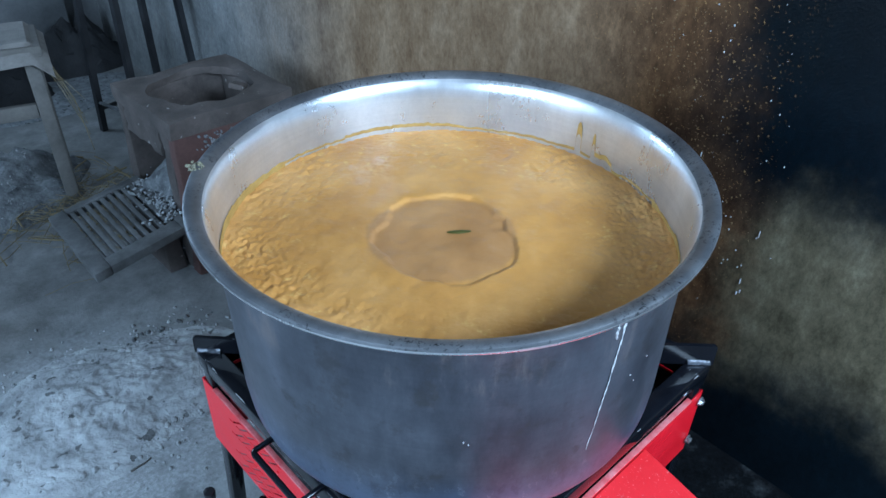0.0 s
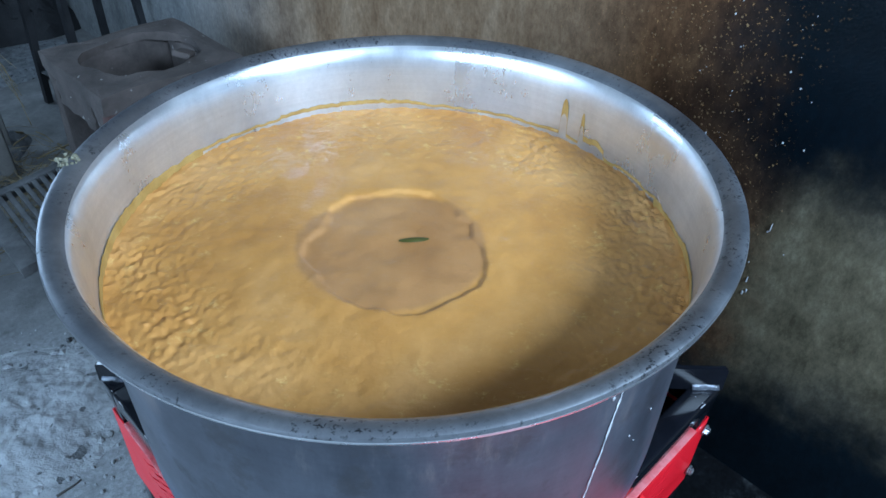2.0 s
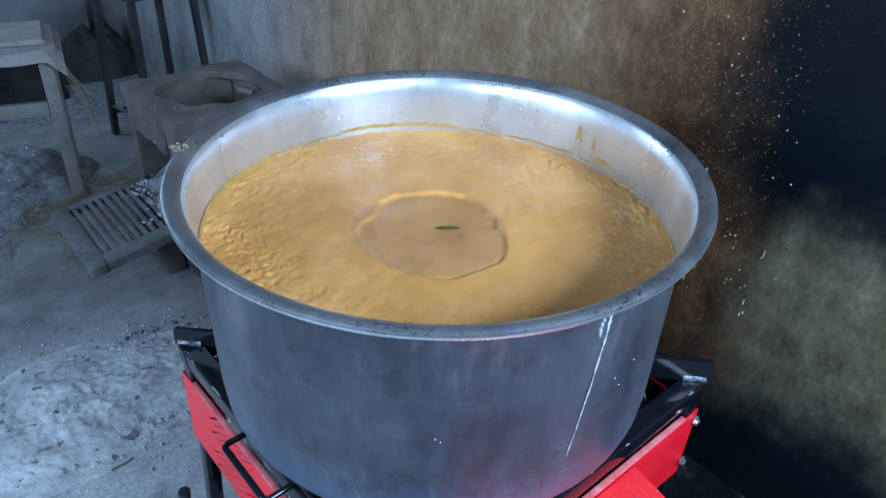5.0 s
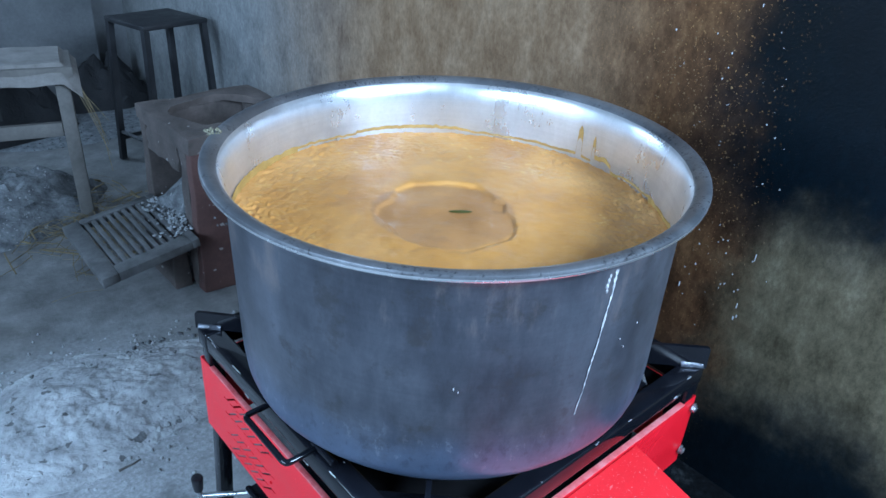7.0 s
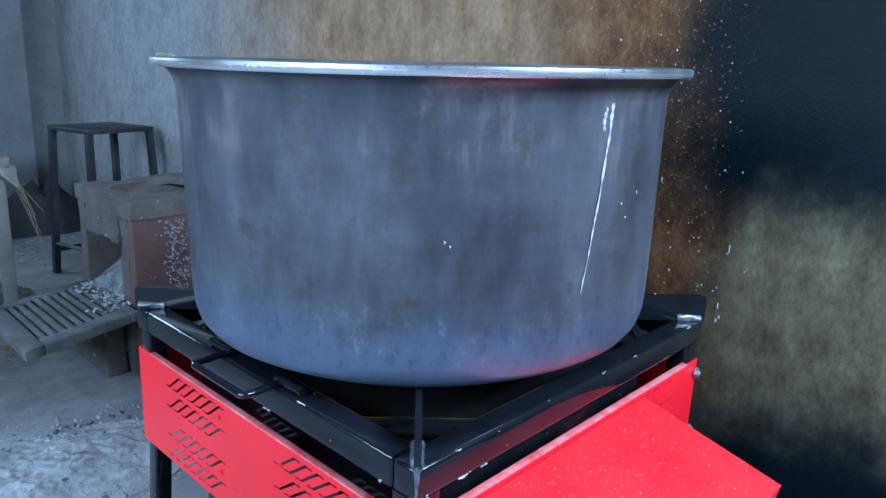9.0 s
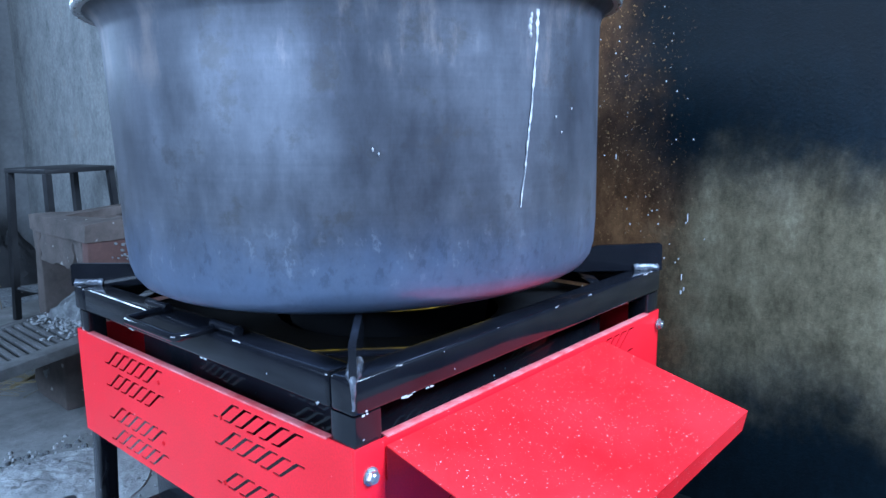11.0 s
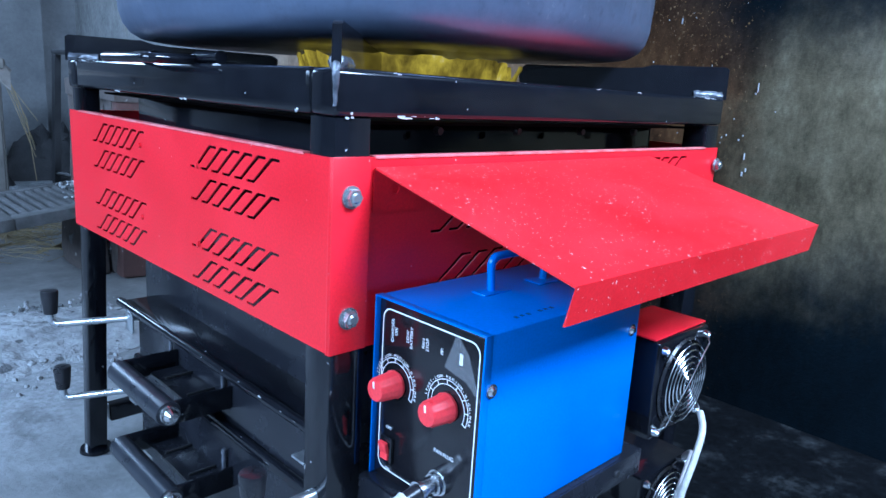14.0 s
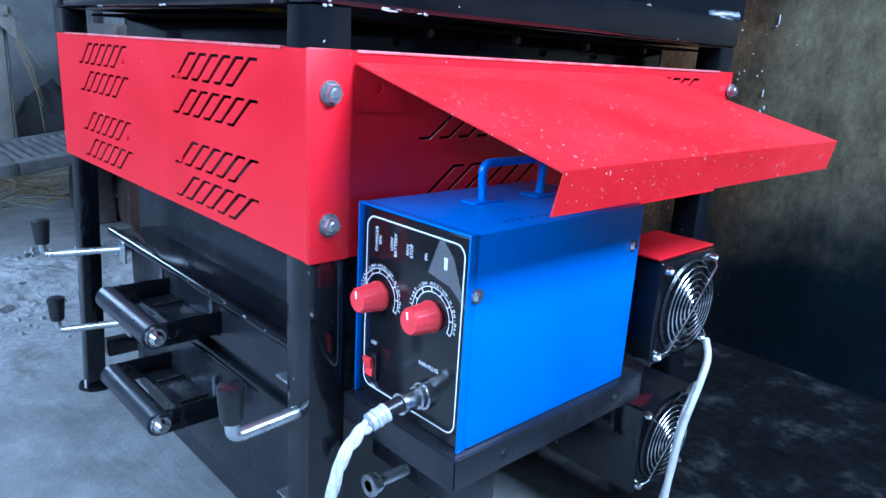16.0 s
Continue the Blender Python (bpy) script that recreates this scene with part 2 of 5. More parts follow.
def curry_surface():
    m, nt, bs = nodes_of("thick_curry")
    co = coords(nt)
    big = noise_tex(nt, co, 5, 6, 0.6)
    mid = noise_tex(nt, co, 26, 5, 0.65)
    fine = noise_tex(nt, co, 85, 5, 0.75)
    col = ramp(nt, big, [(0.3, (0.46, 0.200, 0.042)), (0.50, (0.58, 0.280, 0.072)), (0.72, (0.69, 0.365, 0.125))])
    col = mix(nt, 0.35, col, ramp(nt, mid, [(0.3, (0.8, 0.7, 0.5)), (0.7, (1.2, 1.15, 1.05))]), 'MULTIPLY')
    col = mix(nt, smooth(nt, fine, 0.66, 0.72), col, (0.88, 0.56, 0.22))
    # the bubbling middle is thinner and duller than the skin round it
    sep = nt.nodes.new("ShaderNodeSeparateXYZ")
    nt.links.new(co, sep.inputs[0])
    ax, ay = math_node(nt, 'SUBTRACT', sep.outputs[0], PX - .020), math_node(nt, 'SUBTRACT', sep.outputs[1], PY - .004)
    rr = math_node(nt, 'POWER', math_node(nt, 'ADD', math_node(nt, 'MULTIPLY', ax, ax), math_node(nt, 'MULTIPLY', ay, ay)), 0.5)
    rr = math_node(nt, 'ADD', rr, math_node(nt, 'MULTIPLY', math_node(nt, 'SUBTRACT', big, 0.5), 0.06))
    thin = math_node(nt, 'MULTIPLY', smooth(nt, rr, 0.131, 0.119), 0.88)
    col = mix(nt, thin, col, ramp(nt, big, [(0.35, (0.36, 0.165, 0.055)), (0.65, (0.49, 0.245, 0.092))]))
    froth = noise_tex(nt, co, 48, 6, 0.8)
    col = mix(nt, math_node(nt, 'MULTIPLY', smooth(nt, froth, 0.56, 0.70), smooth(nt, rr, 0.16, 0.30)), col, (0.76, 0.48, 0.16))
    nt.links.new(col, bs.inputs["Base Color"])
    nt.links.new(ramp(nt, mid, [(0.3, grey(0.34)), (0.7, grey(0.58))]), bs.inputs["Roughness"])
    bs.inputs["Subsurface Weight"].default_value = 0.0
    bump(nt, bs, mix(nt, 0.7, mid, fine), 0.7, 0.0035)
    return m


CURRY = curry_surface()


def wall_surface():
    """Old plaster: pale at the far end, rusty brown behind the pot, smoked black by the fire towards the door."""
    m, nt, bs = nodes_of("smoked_plaster")
    co = coords(nt)
    sep = nt.nodes.new("ShaderNodeSeparateXYZ")
    nt.links.new(co, sep.inputs[0])
    wob = noise_tex(nt, co, 3.2, 6, 0.65)
    streak = noise_tex(nt, co, 6.5, 10, 0.74, (1.0, 1.2, 0.72))
    fine = noise_tex(nt, co, 80, 7, 0.8, (1.0, 1.0, 0.6))
    grit = noise_tex(nt, co, 160, 3, 0.7)
    wv = math_node(nt, 'SUBTRACT', wob, 0.5)
    y = math_node(nt, 'ADD', sep.outputs[1], math_node(nt, 'MULTIPLY', wv, 0.45))
    z = math_node(nt, 'ADD', sep.outputs[2], math_node(nt, 'MULTIPLY', wv, 0.5))
    pale = ramp(nt, streak, [(0.3, (0.135, 0.138, 0.140)), (0.55, (0.23, 0.233, 0.23)), (0.8, (0.19, 0.172, 0.155))])
    brown = ramp(nt, streak, [(0.30, (0.130, 0.076, 0.040)), (0.5, (0.225, 0.146, 0.086)), (0.70, (0.32, 0.225, 0.145))])
    olive = ramp(nt, streak, [(0.32, (0.052, 0.043, 0.025)), (0.5, (0.124, 0.104, 0.064)), (0.68, (0.21, 0.18, 0.118))])
    soot_shade = ramp(nt, streak, [(0.3, (0.0014, 0.0040, 0.0066)), (0.7, (0.0038, 0.0092, 0.0145))])
    rust = ramp(nt, streak, [(0.33, (0.034, 0.016, 0.008)), (0.5, (0.100, 0.050, 0.023)), (0.68, (0.20, 0.108, 0.048))])
    col = mix(nt, smooth(nt, y, 1.6, 3.0), brown, pale)
    col = mix(nt, smooth(nt, y, 0.92, 0.46), col, rust)
    col = mix(nt, smooth(nt, y, 0.28, 0.10), col, olive)
    # the soot colour is darker higher up
    soot_shade = mix(nt, smooth(nt, z, 0.95, 1.25), soot_shade, (0.0007, 0.0024, 0.0042))
    high = math_node(nt, 'MULTIPLY', smooth(nt, z, 0.70, 0.97), smooth(nt, y, 0.52, 0.22))
    col = mix(nt, high, col, soot_shade)
    # shade at the wall's near foot, put into the colour with the soot tone
    low = math_node(nt, 'MULTIPLY', smooth(nt, z, 0.50, 0.18), smooth(nt, y, 0.60, 0.10))
    col = mix(nt, low, col, soot_shade)
    col = mix(nt, 0.55, col, ramp(nt, fine, [(0.30, grey(0.40)), (0.70, grey(1.55))]), 'MULTIPLY')
    chip = noise_tex(nt, co, 135, 4, 0.7)
    near = math_node(nt, 'MULTIPLY', math_node(nt, 'MULTIPLY', smooth(nt, sep.outputs[1], 0.95, 0.5), smooth(nt, sep.outputs[1], 0.10, 0.30)), smooth(nt, chip, 0.62, 0.68))
    col = mix(nt, math_node(nt, 'MULTIPLY', near, 0.8), col, (0.36, 0.20, 0.08))
    nt.links.new(col, bs.inputs["Base Color"])
    # greasy soot has a dull sheen, bare plaster none
    nt.links.new(ramp(nt, high, [(0.0, grey(0.85)), (1.0, grey(0.42))]), bs.inputs["Roughness"])
    nt.links.new(ramp(nt, high, [(0.0, grey(0.08)), (1.0, grey(0.10))]), bs.inputs["Specular IOR Level"])
    bump(nt, bs, mix(nt, 0.5, fine, grit), 0.4, 0.004)
    return m


WALL = wall_surface()
PLAIN = surface("grimy_plaster", (0.085, 0.088, 0.092), (0.17, 0.172, 0.175), 2.5, (0.85, 0.95), 0, 0.5, 0.005, 50)


def floor_surface():
    m, nt, bs = nodes_of("dusty_concrete")
    co = coords(nt)
    sep = nt.nodes.new("ShaderNodeSeparateXYZ")
    nt.links.new(co, sep.inputs[0])
    big = noise_tex(nt, co, 1.6, 7, 0.62)
    mid = noise_tex(nt, co, 9, 6, 0.7)
    fine = noise_tex(nt, co, 70, 5, 0.75)
    col = ramp(nt, big, [(0.30, (0.132, 0.134, 0.133)), (0.5, (0.225, 0.230, 0.231)), (0.70, (0.34, 0.348, 0.350))])
    col = mix(nt, 0.7, col, ramp(nt, mid, [(0.3, grey(0.55)), (0.7, grey(1.35))]), 'MULTIPLY')
    # earth trodden in towards the far end
    col = mix(nt, math_node(nt, 'MULTIPLY', smooth(nt, sep.outputs[1], 1.45, 2.1), 0.45), col, ramp(nt, mid, [(0.3, (0.080, 0.070, 0.060)), (0.7, (0.20, 0.185, 0.168))]))
    # spilled ash: a patch beside the stove
    dx = math_node(nt, 'MULTIPLY', math_node(nt, 'ADD', sep.outputs[0], 0.10), 1.25)
    dy = math_node(nt, 'ADD', sep.outputs[1], -1.33)
    r = math_node(nt, 'POWER', math_node(nt, 'ADD', math_node(nt, 'MULTIPLY', dx, dx), math_node(nt, 'MULTIPLY', dy, dy)), 0.5)
    r = math_node(nt, 'ADD', r, math_node(nt, 'MULTIPLY', math_node(nt, 'SUBTRACT', mid, 0.5), 0.75))
    ash = math_node(nt, 'MULTIPLY', smooth(nt, r, 0.60, 0.34), smooth(nt, mid, 0.34, 0.56))
    col = mix(nt, ash, col, ramp(nt, fine, [(0.25, grey(0.18)), (0.6, (0.36, 0.37, 0.38))]))
    # shade put into the colour beside the smoked wall, blotched like soot
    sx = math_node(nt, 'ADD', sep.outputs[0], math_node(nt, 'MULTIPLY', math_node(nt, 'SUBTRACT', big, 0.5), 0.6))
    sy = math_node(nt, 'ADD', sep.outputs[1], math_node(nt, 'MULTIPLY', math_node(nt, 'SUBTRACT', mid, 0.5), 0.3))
    painted_shade = math_node(nt, 'MULTIPLY', math_node(nt, 'MULTIPLY', smooth(nt, sx, 0.18, 0.62), smooth(nt, sy, 0.62, 0.30)), smooth(nt, sy, -1.6, -0.7))
    col = mix(nt, math_node(nt, 'MULTIPLY', painted_shade, math_node(nt, 'SUBTRACT', 1.27, math_node(nt, 'MULTIPLY', mid, 0.5))), col, ramp(nt, mix(nt, 0.5, mid, fine), [(0.36, (0.0025, 0.0028, 0.0033)), (0.54, (0.006, 0.0068, 0.008)), (0.70, (0.018, 0.021, 0.023))]))
    crumbs = noise_tex(nt, co, 13, 6, 0.7)
    col = mix(nt, math_node(nt, 'MULTIPLY', smooth(nt, crumbs, 0.69, 0.76), 0.45), col, (0.09, 0.09, 0.093))
    col = mix(nt, 0.25, col, ramp(nt, fine, [(0.28, grey(0.6)), (0.72, grey(1.3))]), 'MULTIPLY')
    nt.links.new(col, bs.inputs["Base Color"])
    nt.links.new(ramp(nt, mid, [(0.3, grey(0.60)), (0.7, grey(0.95))]), bs.inputs["Roughness"])
    nt.links.new(ramp(nt, painted_shade, [(0.0, grey(0.18)), (1.0, grey(0.03))]), bs.inputs["Specular IOR Level"])
    bump(nt, bs, mix(nt, 0.5, mid, fine), 0.6, 0.008)
    return m


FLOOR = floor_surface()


def flame_glow():
    m, nt, bs = nodes_of("yellow_flame")
    co = coords(nt)
    n = noise_tex(nt, co, 24, 5, 0.6, (1, 1, 0.55))
    em = nt.nodes.new("ShaderNodeEmission")
    nt.links.new(ramp(nt, n, [(0.34, (0.05, 0.035, 0.008)), (0.48, (0.26, 0.19, 0.02)), (0.60, (0.62, 0.47, 0.04)), (0.72, (0.85, 0.74, 0.36))]), em.inputs[0])
    em.inputs[1].default_value = 0.62
    nt.links.new(em.outputs[0], nt.nodes["Material Output"].inputs[0])
    return m


FLAME = flame_glow()

# ---------------------------------------------------------------- mesh helpers


def mesh_of(bm, name, material, smooth_angle=40):
    me = bpy.data.meshes.new(name)
    bmesh.ops.recalc_face_normals(bm, faces=bm.faces)
    bm.to_mesh(me)
    bm.free()
    me.materials.append(material)
    me.polygons.foreach_set("use_smooth", [True] * len(me.polygons))
    me.set_sharp_from_angle(angle=radians(smooth_angle))
    return me


def part(name, bm, material, parent=None, label=""):
    ob = new(name, mesh_of(bm, name, material))
    if parent is not None:
        ob.parent = parent
    return tagged(ob, label)


def thing(name, label, category, group="", at=(0, 0, 0)):
    ob = new(name)
    ob.empty_display_size = 0.05
    ob.location = at
    return tagged(ob, label, category, group)


def structure(name, bm, material, label, category):
    return tagged(part(name, bm, material), label, category, "", "structure")


def box(bm, x0, x1, y0, y1, z0, z1, bev=0.0, m=None, seg=2):
    r = bmesh.ops.create_cube(bm, size=1)
    vs = r["verts"]
    for v in vs:
        v.co = Vector((x0 + (v.co.x + .5) * (x1 - x0), y0 + (v.co.y + .5) * (y1 - y0), z0 + (v.co.z + .5) * (z1 - z0)))
    if bev:
        es = list({e for v in vs for e in v.link_edges})
        o = bmesh.ops.bevel(bm, geom=es, offset=bev, segments=seg, profile=0.5, affect='EDGES')
        vs = list({v for f in o["faces"] for v in f.verts} | {v for v in vs if v.is_valid})
    if m is not None:
        bmesh.ops.transform(bm, matrix=m, verts=vs)
    return bm


def cyl(bm, a, b, r1, r2=None, n=20, caps=True):
    a, b = Vector(a), Vector(b)
    r2 = r1 if r2 is None else r2
    d = b - a
    q = d.to_track_quat('Z', 'Y').to_matrix()
    rings = []
    for p, r in ((a, r1), (b, r2)):
        rings.append([bm.verts.new(p + q @ Vector((r * math.cos(2 * math.pi * i / n), r * math.sin(2 * math.pi * i / n), 0))) for i in range(n)])
    for i in range(n):
        j = (i + 1) % n
        bm.faces.new((rings[0][i], rings[0][j], rings[1][j], rings[1][i]))
    if caps:
        bm.faces.new(rings[0][::-1])
        bm.faces.new(rings[1])
    return bm


def sweep(bm, pts, r, n=10, closed=False):
    """A round bar along points."""
    pts = [Vector(p) for p in pts]
    rings = []
    k = len(pts)
    up = None
    for i, p in enumerate(pts):
        if closed:
            t = (pts[(i + 1) % k] - pts[i - 1]).normalized()
        else:
            t = (pts[min(i + 1, k - 1)] - pts[max(i - 1, 0)]).normalized()
        if up is None:
            up = t.orthogonal().normalized()
        up = (up - t * up.dot(t)).normalized()
        side = t.cross(up)
        rr = r[i] if isinstance(r, (list, tuple)) else r
        rings.append([bm.verts.new(p + rr * (math.cos(2 * math.pi * j / n) * up + math.sin(2 * math.pi * j / n) * side)) for j in range(n)])
    for i in range(k if closed else k - 1):
        a, b = rings[i], rings[(i + 1) % k]
        for j in range(n):
            l = (j + 1) % n
            bm.faces.new((a[j], a[l], b[l], b[j]))
    if not closed:
        bm.faces.new(rings[0][::-1])
        bm.faces.new(rings[-1])
    return bm


def bend(pts, radius, n=5):
    """Round the inner corners of a polyline."""
    pts = [Vector(p) for p in pts]
    out = [pts[0]]
    for a, b, c in zip(pts, pts[1:], pts[2:]):
        u, w = (a - b), (c - b)
        d = min(radius, u.length * .45, w.length * .45)
        p, q = b + u.normalized() * d, b + w.normalized() * d
        for i in range(n + 1):
            s = i / n
            out.append(p * (1 - s) ** 2 + b * 2 * s * (1 - s) + q * s * s)
    return out + [pts[-1]]


def lathe(bm, prof, cx, cy, n=96, closed=False):
    rings = [[bm.verts.new((cx + r * math.cos(2 * math.pi * i / n), cy + r * math.sin(2 * math.pi * i / n), z)) for i in range(n)] for r, z in prof]
    pairs = list(zip(rings, rings[1:])) + ([(rings[-1], rings[0])] if closed else [])
    for a, b in pairs:
        for i in range(n):
            j = (i + 1) % n
            bm.faces.new((a[i], a[j], b[j], b[i]))
    return rings


def panel_with_holes(bm, outline, holes, thick, m):
    """A sheet cut with holes, drawn in (u, v), with thickness along -w, placed by m."""
    edges = []
    for loop in [outline] + holes:
        vs = [bm.verts.new((u, v, 0)) for u, v in loop]
        edges += [bm.edges.new((vs[i], vs[(i + 1) % len(vs)])) for i in range(len(vs))]
    bmesh.ops.triangle_fill(bm, edges=edges, use_beauty=True, use_dissolve=False)
    top = bm.faces[:]
    o = bmesh.ops.extrude_face_region(bm, geom=top)
    for g in o["geom"]:
        if isinstance(g, bmesh.types.BMVert):
            g.co.z -= thick
    bmesh.ops.transform(bm, matrix=m, verts=bm.verts)
    return bm


def rough_up(bm, amount, scale, seed=0.0):
    for v in bm.verts:
        d = noise.noise_vector(v.co * scale + Vector((seed, seed, seed)))
        v.co += d * amount


def words(name, text, size, m, material, parent):
    cu = bpy.data.curves.new(name, 'FONT')
    cu.body, cu.size, cu.align_x, cu.align_y, cu.extrude = text, size, 'CENTER', 'CENTER', 0.0001
    cu.materials.append(material)
    ob = new(name, cu)
    ob.parent = parent
    ob.matrix_local = m
    return ob


# ---------------------------------------------------------------- room
WX = 1.217      # face of the smoked wall
bm = bmesh.new()
N = 90
grid = [[None] * (N + 1) for _ in range(N + 1)]
for i in range(N + 1):
    for j in range(N + 1):
        x, y = -3.0 + 4.4 * i / N, -2.6 + 7.6 * j / N
        p = Vector((x, y, 0))
        h = 0.006 * noise.noise(p * 1.7) + 0.003 * noise.noise(p * 6)
        d = math.hypot((x + .1) * 1.2, y - 1.35)
        if d < .6:
            h += 0.010 * (1 - d / .6) * (0.7 + noise.noise(p * 9))
        grid[i][j] = bm.verts.new((x, y, h - 0.004))
for i in range(N):
    for j in range(N):
        bm.faces.new((grid[i][j], grid[i + 1][j], grid[i + 1][j + 1], grid[i][j + 1]))
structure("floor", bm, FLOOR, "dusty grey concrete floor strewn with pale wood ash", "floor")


def slab(name, x0, x1, y0, y1, z0, z1, mat, label, cat="wall"):
    b = bmesh.new()
    box(b, x0, x1, y0, y1, z0, z1)
    return structure(name, b, mat, label, cat)


slab("wall_east", WX, WX + .22, -2.6, 4.85, -.02, 3.1, WALL, "rough plaster wall smoked brown and black by cooking fires")
slab("wall_north", 0.98, WX, 4.63, 4.85, -.02, 3.1, PLAIN, "dark grimy plaster in the corner recess")
slab("wall_pier", -0.05, 0.977, 4.48, 4.85, -.02, 3.1, PLAIN, "grey plaster wall beside the corner recess")
slab("wall_north_low", -1.25, -0.052, 4.48, 4.85, -.02, 1.45, PLAIN, "grey plaster wall below a window opening")
slab("wall_north_high", -1.25, -0.052, 4.48, 4.85, 2.35, 3.1, PLAIN, "grey plaster wall above a window opening")
slab("wall_north_west", -3.0, -1.252, 4.48, 4.85, -.02, 3.1, PLAIN, "grey plaster wall beside a window opening")
# west and south walls, ceiling and yard are unseen, added to close the room
slab("wall_west_low", -3.2, -3.0, -2.6, 4.85, -.02, .9, PLAIN, "grey plaster wall below a window opening")
slab("wall_west_high", -3.2, -3.0, -2.6, 4.85, 2.6, 3.1, PLAIN, "grey plaster wall above a window opening")
slab("wall_west_south", -3.2, -3.0, -2.6, -1.25, .9, 2.6, PLAIN, "grey plaster wall beside a window opening")
slab("wall_west_north", -3.2, -3.0, 2.45, 4.85, .9, 2.6, PLAIN, "grey plaster wall beside a window opening")
slab("wall_south_west", -3.2, -0.2, -2.22, -2.0, -.02, 3.1, PLAIN, "unseen grey plaster wall beside a high opening")
slab("wall_south_east", 1.3, WX + .22, -2.22, -2.0, -.02, 3.1, PLAIN, "unseen grey plaster wall beside a high opening")
slab("wall_south_low", -0.2, 1.3, -2.22, -2.0, -.02, 2.0, PLAIN, "unseen grey plaster wall below a high opening")
slab("wall_south_high", -0.2, 1.3, -2.22, -2.0, 2.9, 3.1, PLAIN, "unseen grey plaster lintel above a high opening")
slab("ceiling", -3.2, WX + .22, -2.82, 4.85, 3.1, 3.25, PLAIN, "unseen flat plaster ceiling added over the room", "ceiling")
b = bmesh.new()
box(b, -20, 20, -30, -2.62, -.1, -.03)
structure("ground", b, PLAIN, "unseen bare concrete ground added outside the south wall", "ground")

# paint splashes and white runs on the smoked wall
random.seed(5)
b = bmesh.new()
for k in range(60):
    y = random.gauss(0.33, 0.11)
    z = random.uniform(0.45, 1.35)
    s = random.choice((0.0005, 0.0007, 0.0009, 0.0013))
    L = s * random.choice((1, 1, 1.5, 2, 5))
    box(b, WX - .0025, WX + .001, y - s, y + s, z - L, z + L, s * .5, None, 1)
for y, z, s, L in ((.146, .712, .0026, .003), (.181, .914, .0024, .003), (.143, .545, .0026, .007), (.15, .575, .0015, .012), (.235, .735, .0026, .002), (.222, .738, .0026, .002), (.16, .62, .002, .003), (.168, .61, .002, .003), (.198, .618, .0022, .003), (.289, .636, .002, .005), (.319, .557, .0014, .012), (.245, .724, .0028, .0018), (.150, .536, .0028, .008), (.142, .725, .0010, .016), (.21, .60, .0016, .002), (.185, .655, .0018, .002)):
    s, L = s * .62, L * .62
    box(b, WX - .0035, WX + .001, y - s, y + s, z - L, z + L, s * .5, None, 1)
tagged(part("paint_splash", b, DRIP), "small pale paint splashes and runs on smoked plaster", "paint splash", "", "stuff")
# ochre flakes of older paint that show through the soot
b = bmesh.new()
for k in range(520):
    y, z = random.gauss(.38, .085), random.gauss(1.0, .20)
    y += (z - 1.0) * .35
    sz = random.choice((.0005, .0007, .0010, .0017))
    box(b, WX - .0015, WX + .001, y - sz, y + sz, z - sz * random.uniform(.6, 1.6), z + sz * random.uniform(.6, 1.6), 0)
rough_up(b, .0015, 240)
tagged(part("flaked_paint", b, OCHRE), "ochre flakes of old paint on smoked plaster", "flaked paint", "", "stuff")

# ---------------------------------------------------------------- stove
SX, SY = 0.748, 0.714
ZB, ZT = 0.432, 0.615
stove = thing("stove", "red and black steel biomass cooking stove carrying a big pot", "stove")


def slots(u0, v_top):
    """A row of six slanted louvre cuts, as outlines."""
    out = []
    for i in range(6):
        a = u0 - i * 0.0262
        b = a + 0.036
        w = 0.0015
        out.append([(a - .015, v_top), (a + w, v_top), (b + w * .4, v_top - .0265), (b + .013, v_top - .0265), (b + .013, v_top - .0295), (b - w * 1.2, v_top - .0295), (a - w * 1.3, v_top - .003), (a - .015, v_top - .003)])
    return out


def skirt(name, length, m, mirrored, cut=True):
    holes = []
    if cut:
        for u in (0.235, 0.565):
            for v in (0.604, 0.566, 0.510, 0.472):
                holes += slots(u, v)
        if mirrored:
            holes = [[(.735 - p, q) for p, q in h] for h in holes]
    b = bmesh.new()
    outline = [(0, ZB), (length, ZB), (length, ZT), (0, ZT)]
    panel_with_holes(b, outline, holes, 0.0018, m)
    return part(name, b, RED, stove, "bright red sheet with slanted louvre cuts")


# left face: u runs along +y on x = 0; right face: u runs along +x on y = 0
skirt("skirt_panel", SY, Matrix(((0, 0, -1, 0), (1, 0, 0, 0), (0, 1, 0, 0), (0, 0, 0, 1))), False)
skirt("skirt_panel", SX, Matrix(((1, 0, 0, 0), (0, 0, -1, 0), (0, 1, 0, 0), (0, 0, 0, 1))), True)
for x0, x1, y0, y1 in ((SX - .0018, SX, .0, SY), (0.002, SX - .002, SY - .0018, SY)):
    b = bmesh.new()
    box(b, x0, x1, y0, y1, ZB, ZT)
    part("skirt_panel", b, RED, stove)
# folded corner strip and top hems
b = bmesh.new()
box(b, -.0026, .040, -.0026, -.0004, ZB, ZT + .001, .0009)
box(b, -.0026, -.0004, -.0004, .004, ZB + .0002, ZT + .0008, .0009)
part("corner_strip", b, RED, stove)
# hems paler and pinker than the skirt sheets
b = bmesh.new()
box(b, -.0015, .009, 0.046, SY - .045, ZT - .0015, ZT + .0012, .0006)
part("hem", b, PALE_RED, stove, "pale pinkish top hem")
b = bmesh.new()
box(b, 0.046, SX - .045, -.0015, .010, ZT - .0015, ZT + .0012, .0006)
part("hem", b, PALE_RED, stove, "pale pinkish top hem")


